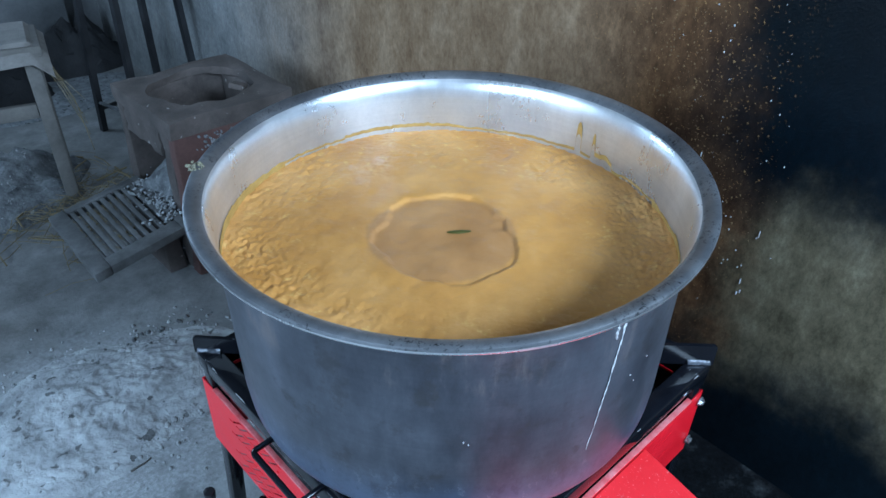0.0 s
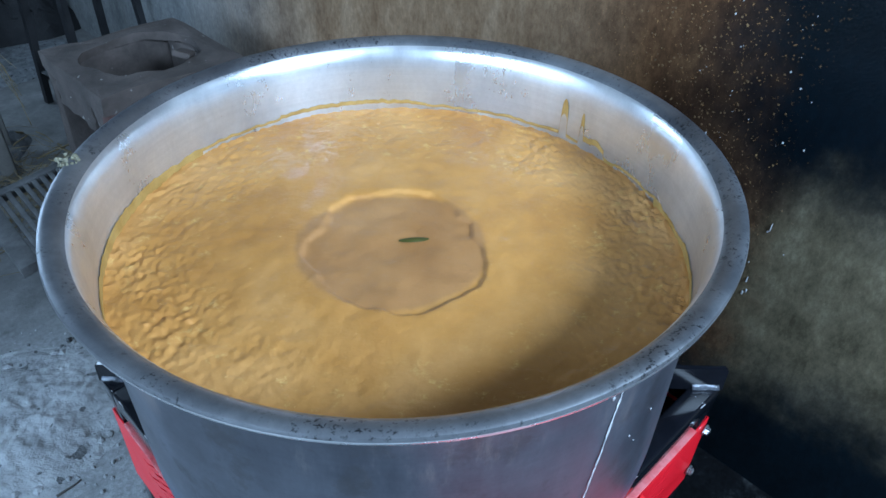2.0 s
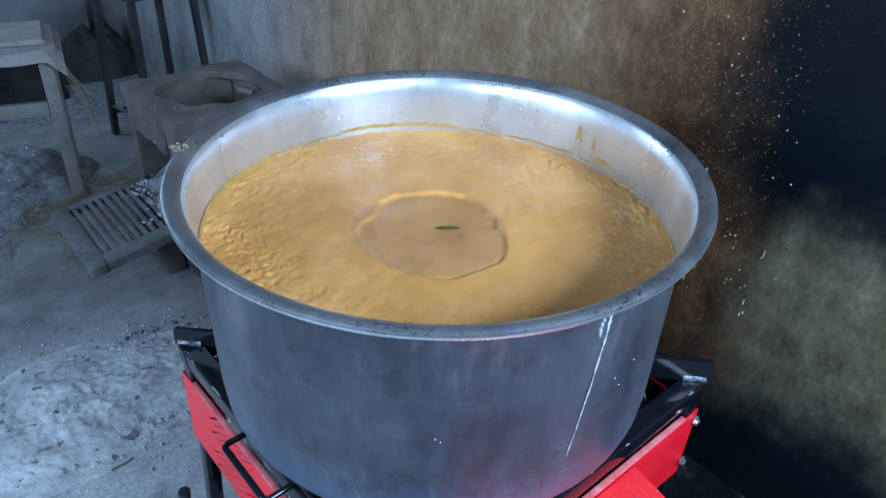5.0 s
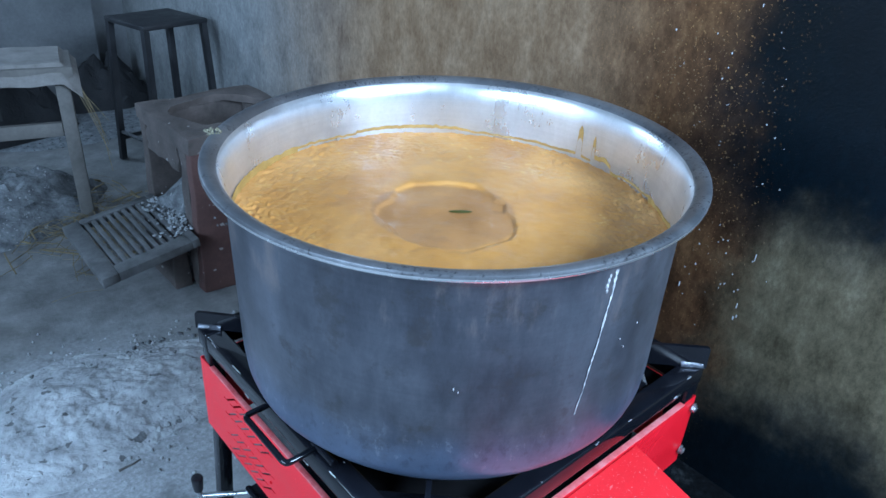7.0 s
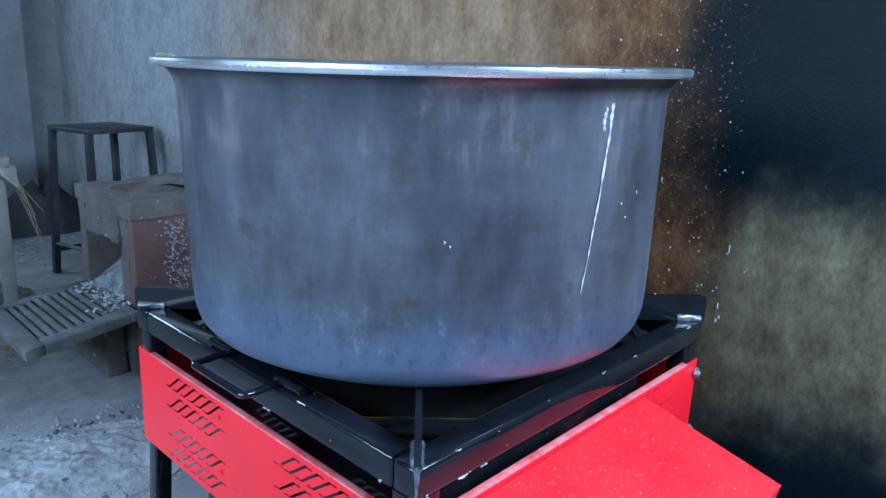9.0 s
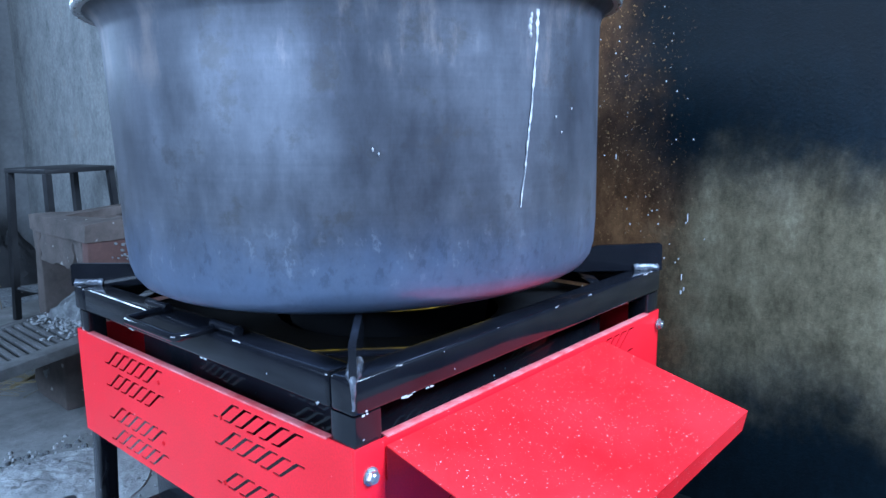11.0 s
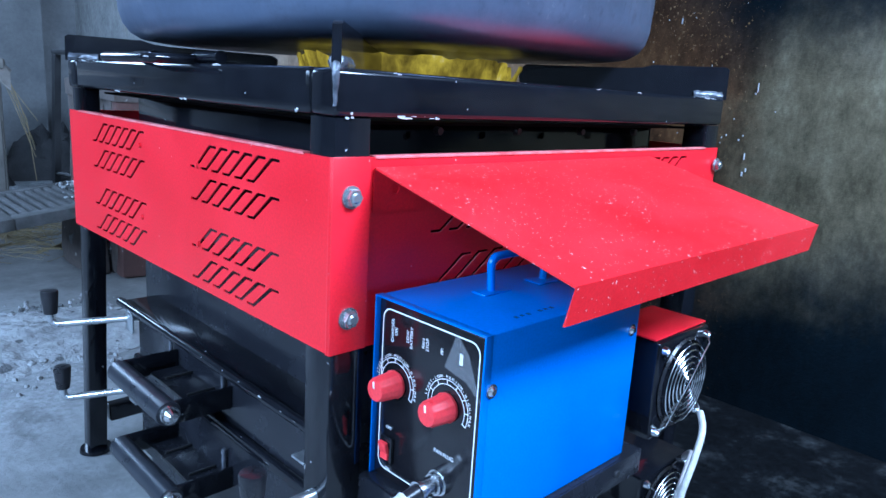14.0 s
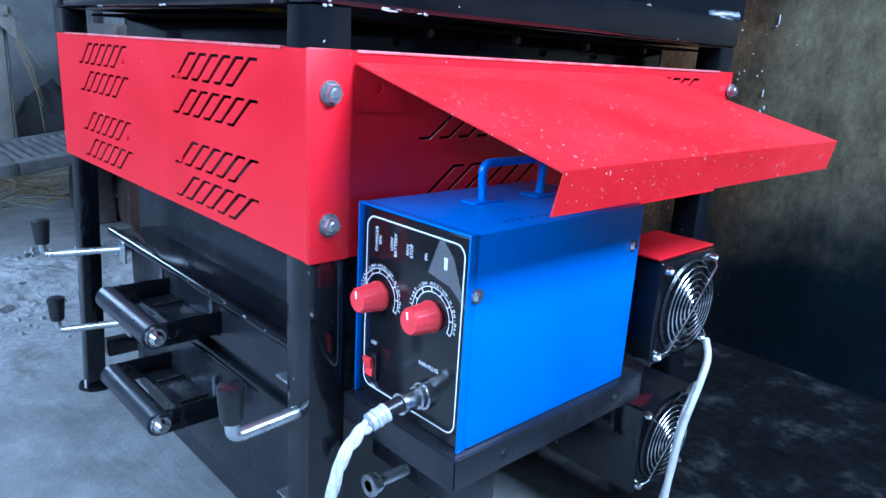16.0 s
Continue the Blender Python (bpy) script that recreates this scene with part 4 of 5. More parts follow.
def dial(y, z):
    # scale: an arc of cells with words round it
    b = bmesh.new()
    a0, a1 = 185, -25
    for r0, r1 in ((.0205, .0212), (.0248, .0255)):
        outer = [(r1 * math.cos(radians(a0 + (a1 - a0) * i / 24)), r1 * math.sin(radians(a0 + (a1 - a0) * i / 24))) for i in range(25)]
        inner = [(r0 * math.cos(radians(a0 + (a1 - a0) * i / 24)), r0 * math.sin(radians(a0 + (a1 - a0) * i / 24))) for i in range(25)]
        m = on_panel(y, z, 0, .0003)
        O, I = [b.verts.new(m @ Vector((*p, 0))) for p in outer], [b.verts.new(m @ Vector((*p, 0))) for p in inner]
        for i in range(24):
            b.faces.new((O[i], O[i + 1], I[i + 1], I[i]))
    for i in range(8):
        a = radians(a0 + (a1 - a0) * i / 7)
        box(b, -.0004, .0004, .0205, .0255, -.0001, .0001, 0, on_panel(y, z, math.degrees(a) - 90, .0003))
    part("dial_scale", b, WHITE, fp, "white printed dial scale")
    text = "START-LOW-MEDIUM-HIGH-MAX"
    k = len(text)
    for i, ch in enumerate(text):
        a = 178 - 196 * (i + .5) / k
        words("lettering", ch, .0040, on_panel(y, z, 0, .0003) @ pose(.0276 * math.cos(radians(a)), .0276 * math.sin(radians(a)), 0, 0, 0, a - 90), WHITE, fp)
    b = bmesh.new()
    n = 48
    prof = [(.0135, 0), (.0135, .003), (.0126, .004), (.0112, .0235), (.0100, .0256), (.0004, .0260)]
    rings = [[b.verts.new((r * (1 + (.045 if 0 < j < 4 and (i % 4) < 2 else 0)) * math.cos(2 * math.pi * i / n), r * (1 + (.045 if 0 < j < 4 and (i % 4) < 2 else 0)) * math.sin(2 * math.pi * i / n), h)) for i in range(n)] for j, (r, h) in enumerate(prof)]
    for p, q in zip(rings, rings[1:]):
        for i in range(n):
            b.faces.new((p[i], p[(i + 1) % n], q[(i + 1) % n], q[i]))
    bmesh.ops.transform(b, matrix=on_panel(y, z, 0, .0006), verts=b.verts)
    kn = part("dial_knob", b, KNOB, cbox, "ribbed red plastic dial knob")
    b = bmesh.new()
    box(b, -.0009, .0009, .002, .0085, .0252, .0266, .0003, on_panel(y, z, 10, .0006))
    part("pointer", b, WHITE, kn)


dial(-.037, .404)
dial(-.107, .407)
b = bmesh.new()
box(b, -.0085, .0085, -.0135, .0135, -.001, .004, .0015, on_panel(-.030, .334, 0, 0))
sw = part("switch", b, PANEL, cbox, "black switch bezel with red rocker")
b = bmesh.new()
box(b, -.0055, .0055, -.0005, .0105, .003, .0075, .001, on_panel(-.030, .334, 0, 0) @ pose(0, 0, 0, 14, 0, 0))
box(b, -.0055, .0055, -.0105, 0, .002, .0055, .001, on_panel(-.030, .334, 0, 0) @ pose(0, 0, 0, -8, 0, 0))
part("rocker", b, KNOB, sw)
# round plug with its clear sleeve and the white cable
b = bmesh.new()
py, pz = -.105, .334
for x0, x1, r in ((FX, FX - .006, .0125), (FX - .006, FX - .011, .0105), (FX - .011, FX - .026, .0085), (FX - .026, FX - .030, .0098)):
    cyl(b, (x0, py, pz), (x1, py, pz), r, r * .97, 20)
pl = part("plug", b, CHROME, cbox, "ridged metal round plug")
b = bmesh.new()
cyl(b, (FX - .030, py, pz), (FX - .046, py - .0005, pz - .002), .0072, .0066, 18)
part("connector", b, RUBBER, pl, "short black connector barrel")
b = bmesh.new()
for k in range(4):
    cyl(b, (FX - .045 - .0042 * k, py - .001, pz - .002 - .001 * k), (FX - .0485 - .0042 * k, py - .001, pz - .003 - .001 * k), .0086 - .0006 * (k % 2), .0080, 18)
part("sleeve", b, CLEAR, pl, "crimped clear plastic strain relief")
for x, z in ((.058, .436), (.276, .446)):
    b = bmesh.new()
    cyl(b, (x, BY0, z), (x, BY0 - .0012, z), .0065, n=18)
    cyl(b, (x, BY0 - .0012, z), (x, BY0 - .004, z), .0048, .0028, 14)
    part("screw", b, CHROME, cbox)
b = bmesh.new()
hy = -.062
sweep(b, bend([(.150, hy, BZ1 - .002), (.146, hy, BZ1 + .036), (.236, hy, BZ1 + .036), (.232, hy, BZ1 - .002)], .012), .0042, 12)
hd = part("handle", b, BLUE, cbox)
for x in (.150, .232):
    b = bmesh.new()
    box(b, x - .020, x + .020, hy - .010 - .004 * (x > .2), hy + .009, BZ1, BZ1 + .0018, .0007)
    rough_up(b, .0007, 80)
    part("handle_foot", b, BLUE, hd)
b = bmesh.new()
for i in range(7):
    x = .105 + .0085 * i
    if i != 3:
        box(b, x, x + .0038, -.133 + .001 * (i % 2), -.1285, BZ1 + .0002, BZ1 + .0005)
part("marking", b, INK, cbox, "dark blue handwritten marking")
# peeling corner of protective film
b = bmesh.new()
film = [(-.114, .478, .001), (-.130, .462, .001), (-.146, .424, .001), (-.132, .440, .005), (-.108, .447, .008)]
vs = [b.verts.new((FX - d, y, z)) for y, z, d in film]
vt = [b.verts.new((FX - d - .0004, y, z)) for y, z, d in film]
b.faces.new(vs)
b.faces.new(vt[::-1])
for i in range(5):
    b.faces.new((vs[i], vs[(i + 1) % 5], vt[(i + 1) % 5], vt[i]))
FILM, nt_, bs_ = nodes_of("clear_film")
bs_.inputs["Base Color"].default_value = (.7, .7, .72, 1)
bs_.inputs["Roughness"].default_value = .32
bs_.inputs["Alpha"].default_value = .07
part("film", b, FILM, cbox, "peeling clear protective film")


def cable(name, strands, label):
    c = thing(name, label, "cable")
    for pts, r in strands:
        b = bmesh.new()
        P = [Vector(p) for p in pts]
        # Catmull-Rom through the points
        Q = [P[0]] + P + [P[-1]]
        out = []
        for i in range(1, len(Q) - 2):
            for s in range(8):
                t = s / 8
                a, bb, cc, dd = Q[i - 1], Q[i], Q[i + 1], Q[i + 2]
                out.append(.5 * ((2 * bb) + (cc - a) * t + (2 * a - 5 * bb + 4 * cc - dd) * t * t + (3 * bb - a - 3 * cc + dd) * t ** 3))
        out.append(P[-1])
        sweep(b, out, r, 10)
        part("strand", b, SLEEVE, c)
    return c


def twist(pts, off, turns):
    out = []
    n = len(pts)
    for i, p in enumerate(pts):
        a = turns * 2 * math.pi * i / n + off
        out.append((p[0] + .0022 * math.cos(a), p[1] + .0022 * math.sin(a), p[2] + .002 * math.sin(a)))
    return out


c1 = [(-.010, -.106, .327), (-.022, -.107, .322), (-.036, -.108, .309), (-.044, -.108, .288), (-.048, -.106, .260), (-.048, -.103, .22), (-.040, -.098, .17), (-.02, -.09, .10), (.02, -.08, .04), (.09, -.08, .008), (.2, -.10, .006)]
fine1 = []
for p, q in zip(c1, c1[1:]):
    for k in range(5):
        fine1.append(tuple(p[d] + (q[d] - p[d]) * k / 5 for d in range(3)))
cable("plug_cable", [(twist(fine1, o, 4), .0031) for o in (0, 2.1, 4.2)], "white plaited cable hanging from the plug")
c2 = [(.438, -.166, .312), (.425, -.178, .295), (.404, -.182, .265), (.388, -.180, .225), (.380, -.178, .18), (.374, -.178, .13), (.360, -.18, .06), (.345, -.19, .012), (.25, -.2, .006)]
c3 = [(.520, -.118, .20), (.47, -.150, .235), (.395, -.174, .225), (.388, -.176, .19), (.383, -.174, .14), (.372, -.17, .09), (.345, -.165, .02), (.25, -.17, .006)]
cable("fan_cable", [(c2, .0042), (c3, .0042)], "white twin cable hanging from the fans")

# ---------------------------------------------------------------- pot


def settle(p):
    """The pot is a little out of round along the stove's diagonal and leans a little towards the open floor."""
    dx, dy, dz = p.x - PX, p.y - PY, p.z - 1.127
    u = (dx + dy) * .5 * .0167
    return Vector((p.x + u - .0223 * dz, p.y + u + .0079 * dz, p.z + .0223 * dx - .0079 * dy))


def level_in_pot(p):
    """As settle(), for what lies level inside the leaning pot."""
    q = settle(p)
    return Vector((q.x, q.y, p.z))


pot = thing("cooking_pot", "large worn aluminium cooking pot full of curry", "pot")
outer = [(.002, .7282), (.25, .7280), (.335, .7285), (.352, .731), (.364, .738), (.372, .749), (.3765, .765), (.379, .80), (.3795, .86), (.380, .95), (.381, 1.04), (.382, 1.090), (.3855, 1.104), (.393, 1.115), (.402, 1.1205), (.4085, 1.1200), (.4120, 1.1195), (.4142, 1.1215), (.4150, 1.1262), (.4138, 1.1305), (.4100, 1.1325), (.4030, 1.1318), (.3950, 1.1285), (.3885, 1.1225), (.3835, 1.1130), (.3800, 1.0990), (.3785, 1.0800), (.3775, 1.04), (.3765, .95), (.375, .86), (.371, .80), (.34, .745), (.29, .737), (.002, .736)]
b = bmesh.new()
lathe(b, outer, PX, PY, 160)
bmesh.ops.remove_doubles(b, verts=b.verts, dist=.00005)
# slight dents
for v in b.verts:
    a = math.atan2(v.co.y - PY, v.co.x - PX)
    k = 1 + .0022 * noise.noise(Vector((math.cos(a) * 1.6, math.sin(a) * 1.6, v.co.z * 3)))
    v.co.x, v.co.y = PX + (v.co.x - PX) * k, PY + (v.co.y - PY) * k
    v.co = settle(v.co)
    if v.co.z > 1.1:
        v.co.z += .0012 * noise.noise(Vector((math.cos(a) * 1.2, math.sin(a) * 1.2, 7)))
body = part("body", b, POT, pot)
body.data.materials.append(POT_IN)
body.data.materials.append(POT_LIP)
body.data.materials.append(POT_ROLL)
for f in body.data.polygons:
    c = f.center
    inward = f.normal.x * (c.x - PX) + f.normal.y * (c.y - PY) < 0 or (f.normal.z > .9 and c.z < 1.0)
    level = c.z - .0223 * (c.x - PX) + .0079 * (c.y - PY)
    reach = math.hypot(c.x - PX, c.y - PY)
    if reach > .4100 and 1.116 < level < 1.1245:
        f.material_index = 3
    elif level > 1.1215 and (inward or f.normal.z > 0):
        f.material_index = 2
    elif inward and c.z > .7345:
        f.material_index = 1


def on_pot(deg, z, off, r=.3815):
    a = radians(deg)
    return settle(Vector((PX + (r + off) * math.cos(a), PY + (r + off) * math.sin(a), z)))


# milky run down the outside
random.seed(3)
b = bmesh.new()
prev = None
for i in range(46):
    s = i / 45
    z = 1.090 - .24 * s
    deg = -97.4 - 5.0 * s ** 1.3 + .22 * noise.noise(Vector((s * 9, 2, 0))) + random.uniform(-.05, .05)
    w = (.58 if i > 5 else .85) * (1 - .45 * s) * random.uniform(.3, 1.5)
    if s > .55 and random.random() < .4:
        w *= .25
    row = [b.verts.new(on_pot(deg - w * .5, z, .0004)), b.verts.new(on_pot(deg, z, .0012)), b.verts.new(on_pot(deg + w * .5, z, .0004))]
    if prev:
        b.faces.new((prev[0], prev[1], row[1], row[0]))
        b.faces.new((prev[1], prev[2], row[2], row[1]))
    prev = row
part("milk_run", b, DRIP, pot, "dried whitish run down the side")
b = bmesh.new()
for deg, z, s in ((-99.2, 1.082, .006), (-99.5, 1.075, .007), (-99.7, 1.067, .008), (-99.5, 1.059, .006), (-102.9, .853, .005), (-103.6, .848, .004), (-102.3, .846, .004), (-147, .827, .0035), (-146.4, .818, .003), (-131, .93, .004), (-130, .925, .003), (-137, .82, .0025), (-118, .90, .003), (-92, .96, .003), (-90, .94, .0025), (-86, .97, .003)):
    p = on_pot(deg, z, -.0008, .3825 if z > .9 else .379)
    bmesh.ops.create_icosphere(b, subdivisions=1, radius=s * .36, matrix=Matrix.Translation(p) @ Matrix.Diagonal((1, 1, 2.0, 1)))
tagged(part("splash", b, DRIP, pot, "small dried splashes"), kind="stuff")

# curry: relief of froth near the wall, a bubbling ring in the middle
CZ = 1.011
curry = thing("curry", "thick orange curry simmering in the aluminium pot", "food")
b = bmesh.new()
NR, NA = 150, 560
rows = []
for i in range(NR + 1):
    r = .3785 * (i / NR)
    row = []
    for j in range(NA if i else 1):
        a = 2 * math.pi * j / NA
        x, y = PX + r * math.cos(a), PY + r * math.sin(a)
        p = Vector((x, y, 0))
        edge = max(0.0, (r - .20) / .18)
        h = .0016 * noise.noise(p * 16) + .0010 * noise.noise(p * 48)
        patchy = .60 + 1.4 * max(0, noise.noise(p * 9 + Vector((0, 0, 4))))
        h += edge * patchy * (.0022 * noise.noise(p * 34) + .0034 * noise.noise(p * 82) + .0034 * noise.noise(p * 165))
        dx, dy = x - (PX - .020), y - (PY - .004)
        d = math.hypot(dx, dy) * (1 - .07 * math.cos(2 * (math.atan2(dy, dx) - .9)))
        aa = math.atan2(dy, dx)
        rc = .122 + .022 * noise.noise(Vector((math.cos(aa) * 1.5, math.sin(aa) * 1.5, 3))) + .007 * noise.noise(Vector((math.cos(aa) * 5, math.sin(aa) * 5, 5)))
        u = (rc - d) / (.0022 + .0014 * max(0, math.cos(aa - 1.2)))
        h += -.0050 / (1 + math.exp(-max(-30, min(30, u * 1.8)))) + .0006 * math.exp(-((d - rc - .012) / .018) ** 2)
        if d < rc:
            h += .0022 * noise.noise(p * 22)
        row.append(b.verts.new((x, y, CZ + h + .004 * (r / .38) ** 4)))
    rows.append(row)
for j in range(NA):
    b.faces.new((rows[0][0], rows[1][j], rows[1][(j + 1) % NA]))
for i in range(1, NR):
    for j in range(NA):
        k = (j + 1) % NA
        b.faces.new((rows[i][j], rows[i + 1][j], rows[i + 1][k], rows[i][k]))
# the body of the food below its surface
low = [b.verts.new((PX + .360 * math.cos(2 * math.pi * j / NA), PY + .360 * math.sin(2 * math.pi * j / NA), .83)) for j in range(NA)]
for j in range(NA):
    k = (j + 1) % NA
    b.faces.new((rows[NR][j], low[j], low[k], rows[NR][k]))
b.faces.new(low)
for v in b.verts:
    v.co = level_in_pot(v.co)
part("sauce", b, CURRY, curry)
b = bmesh.new()
bmesh.ops.create_icosphere(b, subdivisions=2, radius=1, matrix=pose(PX + .012, PY - .012, CZ - .0040, 0, 0, -36) @ Matrix.Diagonal((.022, .0055, .0014, 1)))
LEAF = surface("curry_leaf", (.050, .048, .006), (.085, .078, .012), 60, (.4, .6), 0, .2, .001, 200)
part("curry_leaf", b, LEAF, curry, "small dark green curry leaf")

# dried band and runs on the inner wall
b = bmesh.new()
prev = None
n = 1440
for j in range(n + 1):
    a = 2 * math.pi * j / n
    c = Vector((math.cos(a), math.sin(a), 0))
    t = .014 + .010 * noise.noise(c * 2.2) + .006 * noise.noise(c * 7) + .003 * noise.noise(c * 25)
    deg = (math.degrees(a) + 180) % 360 - 180
    for d0, w, L in ((3.4, 1.1, .078), (-2.2, .6, .066), (-6, 4, .030), (62, 20, .022), (140, 26, .020), (-172, 12, .045)):
        if abs(deg - d0) < w:
            t = max(t, L * (1 - .25 * (abs(deg - d0) / w) ** 2) + .004 * noise.noise(c * 30))
    t = max(.003, t)
    zt = CZ + t
    row = [b.verts.new((PX + .3764 * c.x, PY + .3764 * c.y, CZ + (t * .66 if -30 < deg < 105 and t > .010 else -.004))), b.verts.new((PX + .3760 * c.x, PY + .3760 * c.y, CZ + t * .75)), b.verts.new((PX + .3767 * c.x, PY + .3767 * c.y, zt))]
    if prev:
        b.faces.new((prev[0], prev[1], row[1], row[0]))
        b.faces.new((prev[1], prev[2], row[2], row[1]))
    prev = row
for v in b.verts:
    v.co = level_in_pot(v.co)
part("dried_band", b, RESIDUE, curry, "dried orange tide line and runs")
# spilled crumbs on the rim
b = bmesh.new()
random.seed(8)
for k in range(26):
    p = Vector((.040 + random.gauss(0, .008), .628 + random.gauss(0, .008), 1.1235 + random.uniform(0, .003)))
    bmesh.ops.create_icosphere(b, subdivisions=1, radius=random.uniform(.0012, .0034), matrix=Matrix.Translation(p))
rough_up(b, .0018, 200)
tagged(part("spilled_food", b, CRUMB), "pale crumbs of spilled food on the pot rim", "food", "", "stuff")

# ---------------------------------------------------------------- clay stove with its grate
CX0, CX1, CY0, CY1, CZT = .465, .94, 1.835, 2.32, .645
clay = thing("clay_stove", "sooty reddish clay stove with open mouth", "clay stove")


def wobbly_box(x0, x1, y0, y1, z0, z1, amt, seed, cuts=5):
    b = bmesh.new()
    box(b, x0, x1, y0, y1, z0, z1, .008)
    bmesh.ops.subdivide_edges(b, edges=[e for e in b.edges if e.calc_length() > .08], cuts=cuts, use_grid_fill=True)
    rough_up(b, amt, 9, seed)
    rough_up(b, amt * .4, 40, seed)
    return b


part("front_wall", wobbly_box(CX0 + .0, CX1, CY0, CY0 + .05, 0, CZT - .03, 0.009, 1), RUST, clay, "reddish wall with pale crumbling paint")
part("back_wall", wobbly_box(CX0 + .0, CX1, CY1 - .06, CY1, 0, CZT - .03, 0.013, 2), CLAY, clay)
part("side_wall", wobbly_box(CX1 - .06, CX1 - .001, CY0 + .052, CY1 - .062, 0, CZT - .03, 0.013, 3), CLAY, clay)
part("mouth_post", wobbly_box(CX0 + .002, CX0 + .06, CY0 + .052, CY0 + .12, 0.002, CZT - .032, 0.011, 4), CLAY, clay)
part("mouth_beam", wobbly_box(CX0 + .002, CX0 + .06, CY0 + .122, CY1 - .062, CZT - .17, CZT - .032, 0.018, 5), CLAY, clay)
# top slab with a round, broken fire hole
b = bmesh.new()
hole = []
for k in range(40):
    a = 2 * math.pi * k / 40
    rr = .188 + .022 * noise.noise(Vector((math.cos(a) * 2, math.sin(a) * 2, 9)))
    hole.append((.705 + rr * math.cos(a), 2.085 + rr * math.sin(a)))
panel_with_holes(b, [(CX0 - .008, CY0 - .006), (CX1 + .004, CY0 - .006), (CX1 + .004, CY1 + .004), (CX0 - .008, CY1 + .004)], [hole], .03, Matrix.Translation((0, 0, CZT)))
for v in b.verts:
    if v.co.z < CZT - .01 and (v.co.x < CX0 or v.co.y < CY0):
        v.co.z -= .03
bmesh.ops.subdivide_edges(b, edges=[e for e in b.edges if e.calc_length() > .1], cuts=5)
rough_up(b, .012, 7, 4)
rough_up(b, .005, 30, 4)
part("top_slab", b, CLAY, clay)
# broken shard lying over the hole
b = wobbly_box(-.055, .055, -.028, .028, 0, .022, .008, 8, 2)
bmesh.ops.transform(b, matrix=pose(.80, 1.98, CZT - .005, 14, 18, 55), verts=b.verts)
part("broken_shard", b, CLAY, clay, "pale broken clay shard")
b = bmesh.new()
bmesh.ops.create_icosphere(b, subdivisions=4, radius=1, matrix=Matrix.Translation((.60, 2.08, .14)) @ Matrix.Diagonal((.20, .17, .26, 1)))
for v in b.verts:
    v.co.z = max(v.co.z, 0.0)
    v.co.x = min(v.co.x, CX1 - .062)
rough_up(b, .045, 9)
rough_up(b, .020, 28)
rough_up(b, .006, 80)
tagged(part("ash_heap", b, ASH_GREY), "heap of pale wood ash in the stove mouth", "ash", "", "stuff")
b = bmesh.new()
for k in range(230):
    x = random.gauss(.625, .030)
    z = random.uniform(.28, .57)
    s = random.uniform(.0012, .0042)
    box(b, x - s, x + s, CY0 - .006, CY0 + .004, z - s, z + s, s * .4, None, 1)
rough_up(b, .002, 120)
tagged(part("flaking_paint", b, ASH, clay, "flaking pale paint"), kind="stuff")

# grate lying before the mouth, on two low clay ledges
GZ = .238
gr = thing("fire_grate", "ash-dusted iron fire grate with parallel bars", "grate")
GM = Matrix(((.990, .017, -.122, .086), (.061, .9995, 0, 1.760), (.124, 0, .9925, GZ), (0, 0, 0, 1)))      # raised a little at the mouth
GW, GL = .362, .470
b = bmesh.new()
for x0, x1, y0, y1 in ((0, .060, 0, GL), (GW - .03, GW, 0, GL), (.0605, GW - .0305, 0, .065), (.0605, GW - .0305, GL - .035, GL)):
    box(b, x0, x1, y0, y1, -.034, 0, .003, GM)
rough_up(b, .003, 20)
part("frame", b, ASHY_IRON, gr)
nb = 9
for k in range(nb):
    x = .078 + (GW - .126) * k / (nb - 1)
    b = bmesh.new()
    box(b, x - .0080, x + .0080, .060, GL - .033, -.026, -.003, .002, GM)
    rough_up(b, .0015, 25, k)
    part("grate_bar", b, ASHY_IRON, gr)
led = thing("clay_ledge", "low sooty clay ledge under the fire grate", "ledge")
part("ledge_block", wobbly_box(.385, .456, 1.93, 2.20, 0, GZ - .002, .008, 11, 3), CLAY, led)
# ash raked out of the mouth over the bars
random.seed(17)
b = bmesh.new()
for k in range(190):
    u, v = random.gauss(.340, .030), random.uniform(.08, .42)
    r = random.uniform(.002, .008)
    bmesh.ops.create_icosphere(b, subdivisions=2, radius=r, matrix=Matrix.Translation(GM @ Vector((u, v, random.uniform(-.004, .012)))) @ Matrix.Diagonal((1, 1, .6, 1)))
rough_up(b, .006, 50)
rough_up(b, .003, 140)
tagged(part("raked_ash", b, BED_ASH), "lumpy pale ash raked over the fire grate", "ash", "", "stuff")

# ---------------------------------------------------------------- stool
stool = thing("stool", "tall black iron stool with square seat", "stool", at=(.925, 3.24, 0))
stool.rotation_euler = (0, 0, radians(13))
b = bmesh.new()
box(b, -.185, .185, -.165, .165, .742, .765, .003)
part("seat", b, IRON, stool)
for sx in (-1, 1):
    for sy in (-1, 1):
        b = bmesh.new()
        p, q = Vector((sx * .168, sy * .148, .741)), Vector((sx * .195, sy * .178, .0))
        cyl(b, q, p, .021, .021, 4)
        part("leg", b, IRON, stool)
for (x0, y0), (x1, y1), z in (((-.19, -.172), (.19, -.172), .12), ((-.19, .172), (.19, .172), .12), ((-.19, -.172), (-.19, .172), .16), ((.19, -.172), (.19, .172), .16)):
    b = bmesh.new()
    cyl(b, (x0, y0, z), (x1, y1, z), .012, .012, 4)
    part("rung", b, IRON, stool)

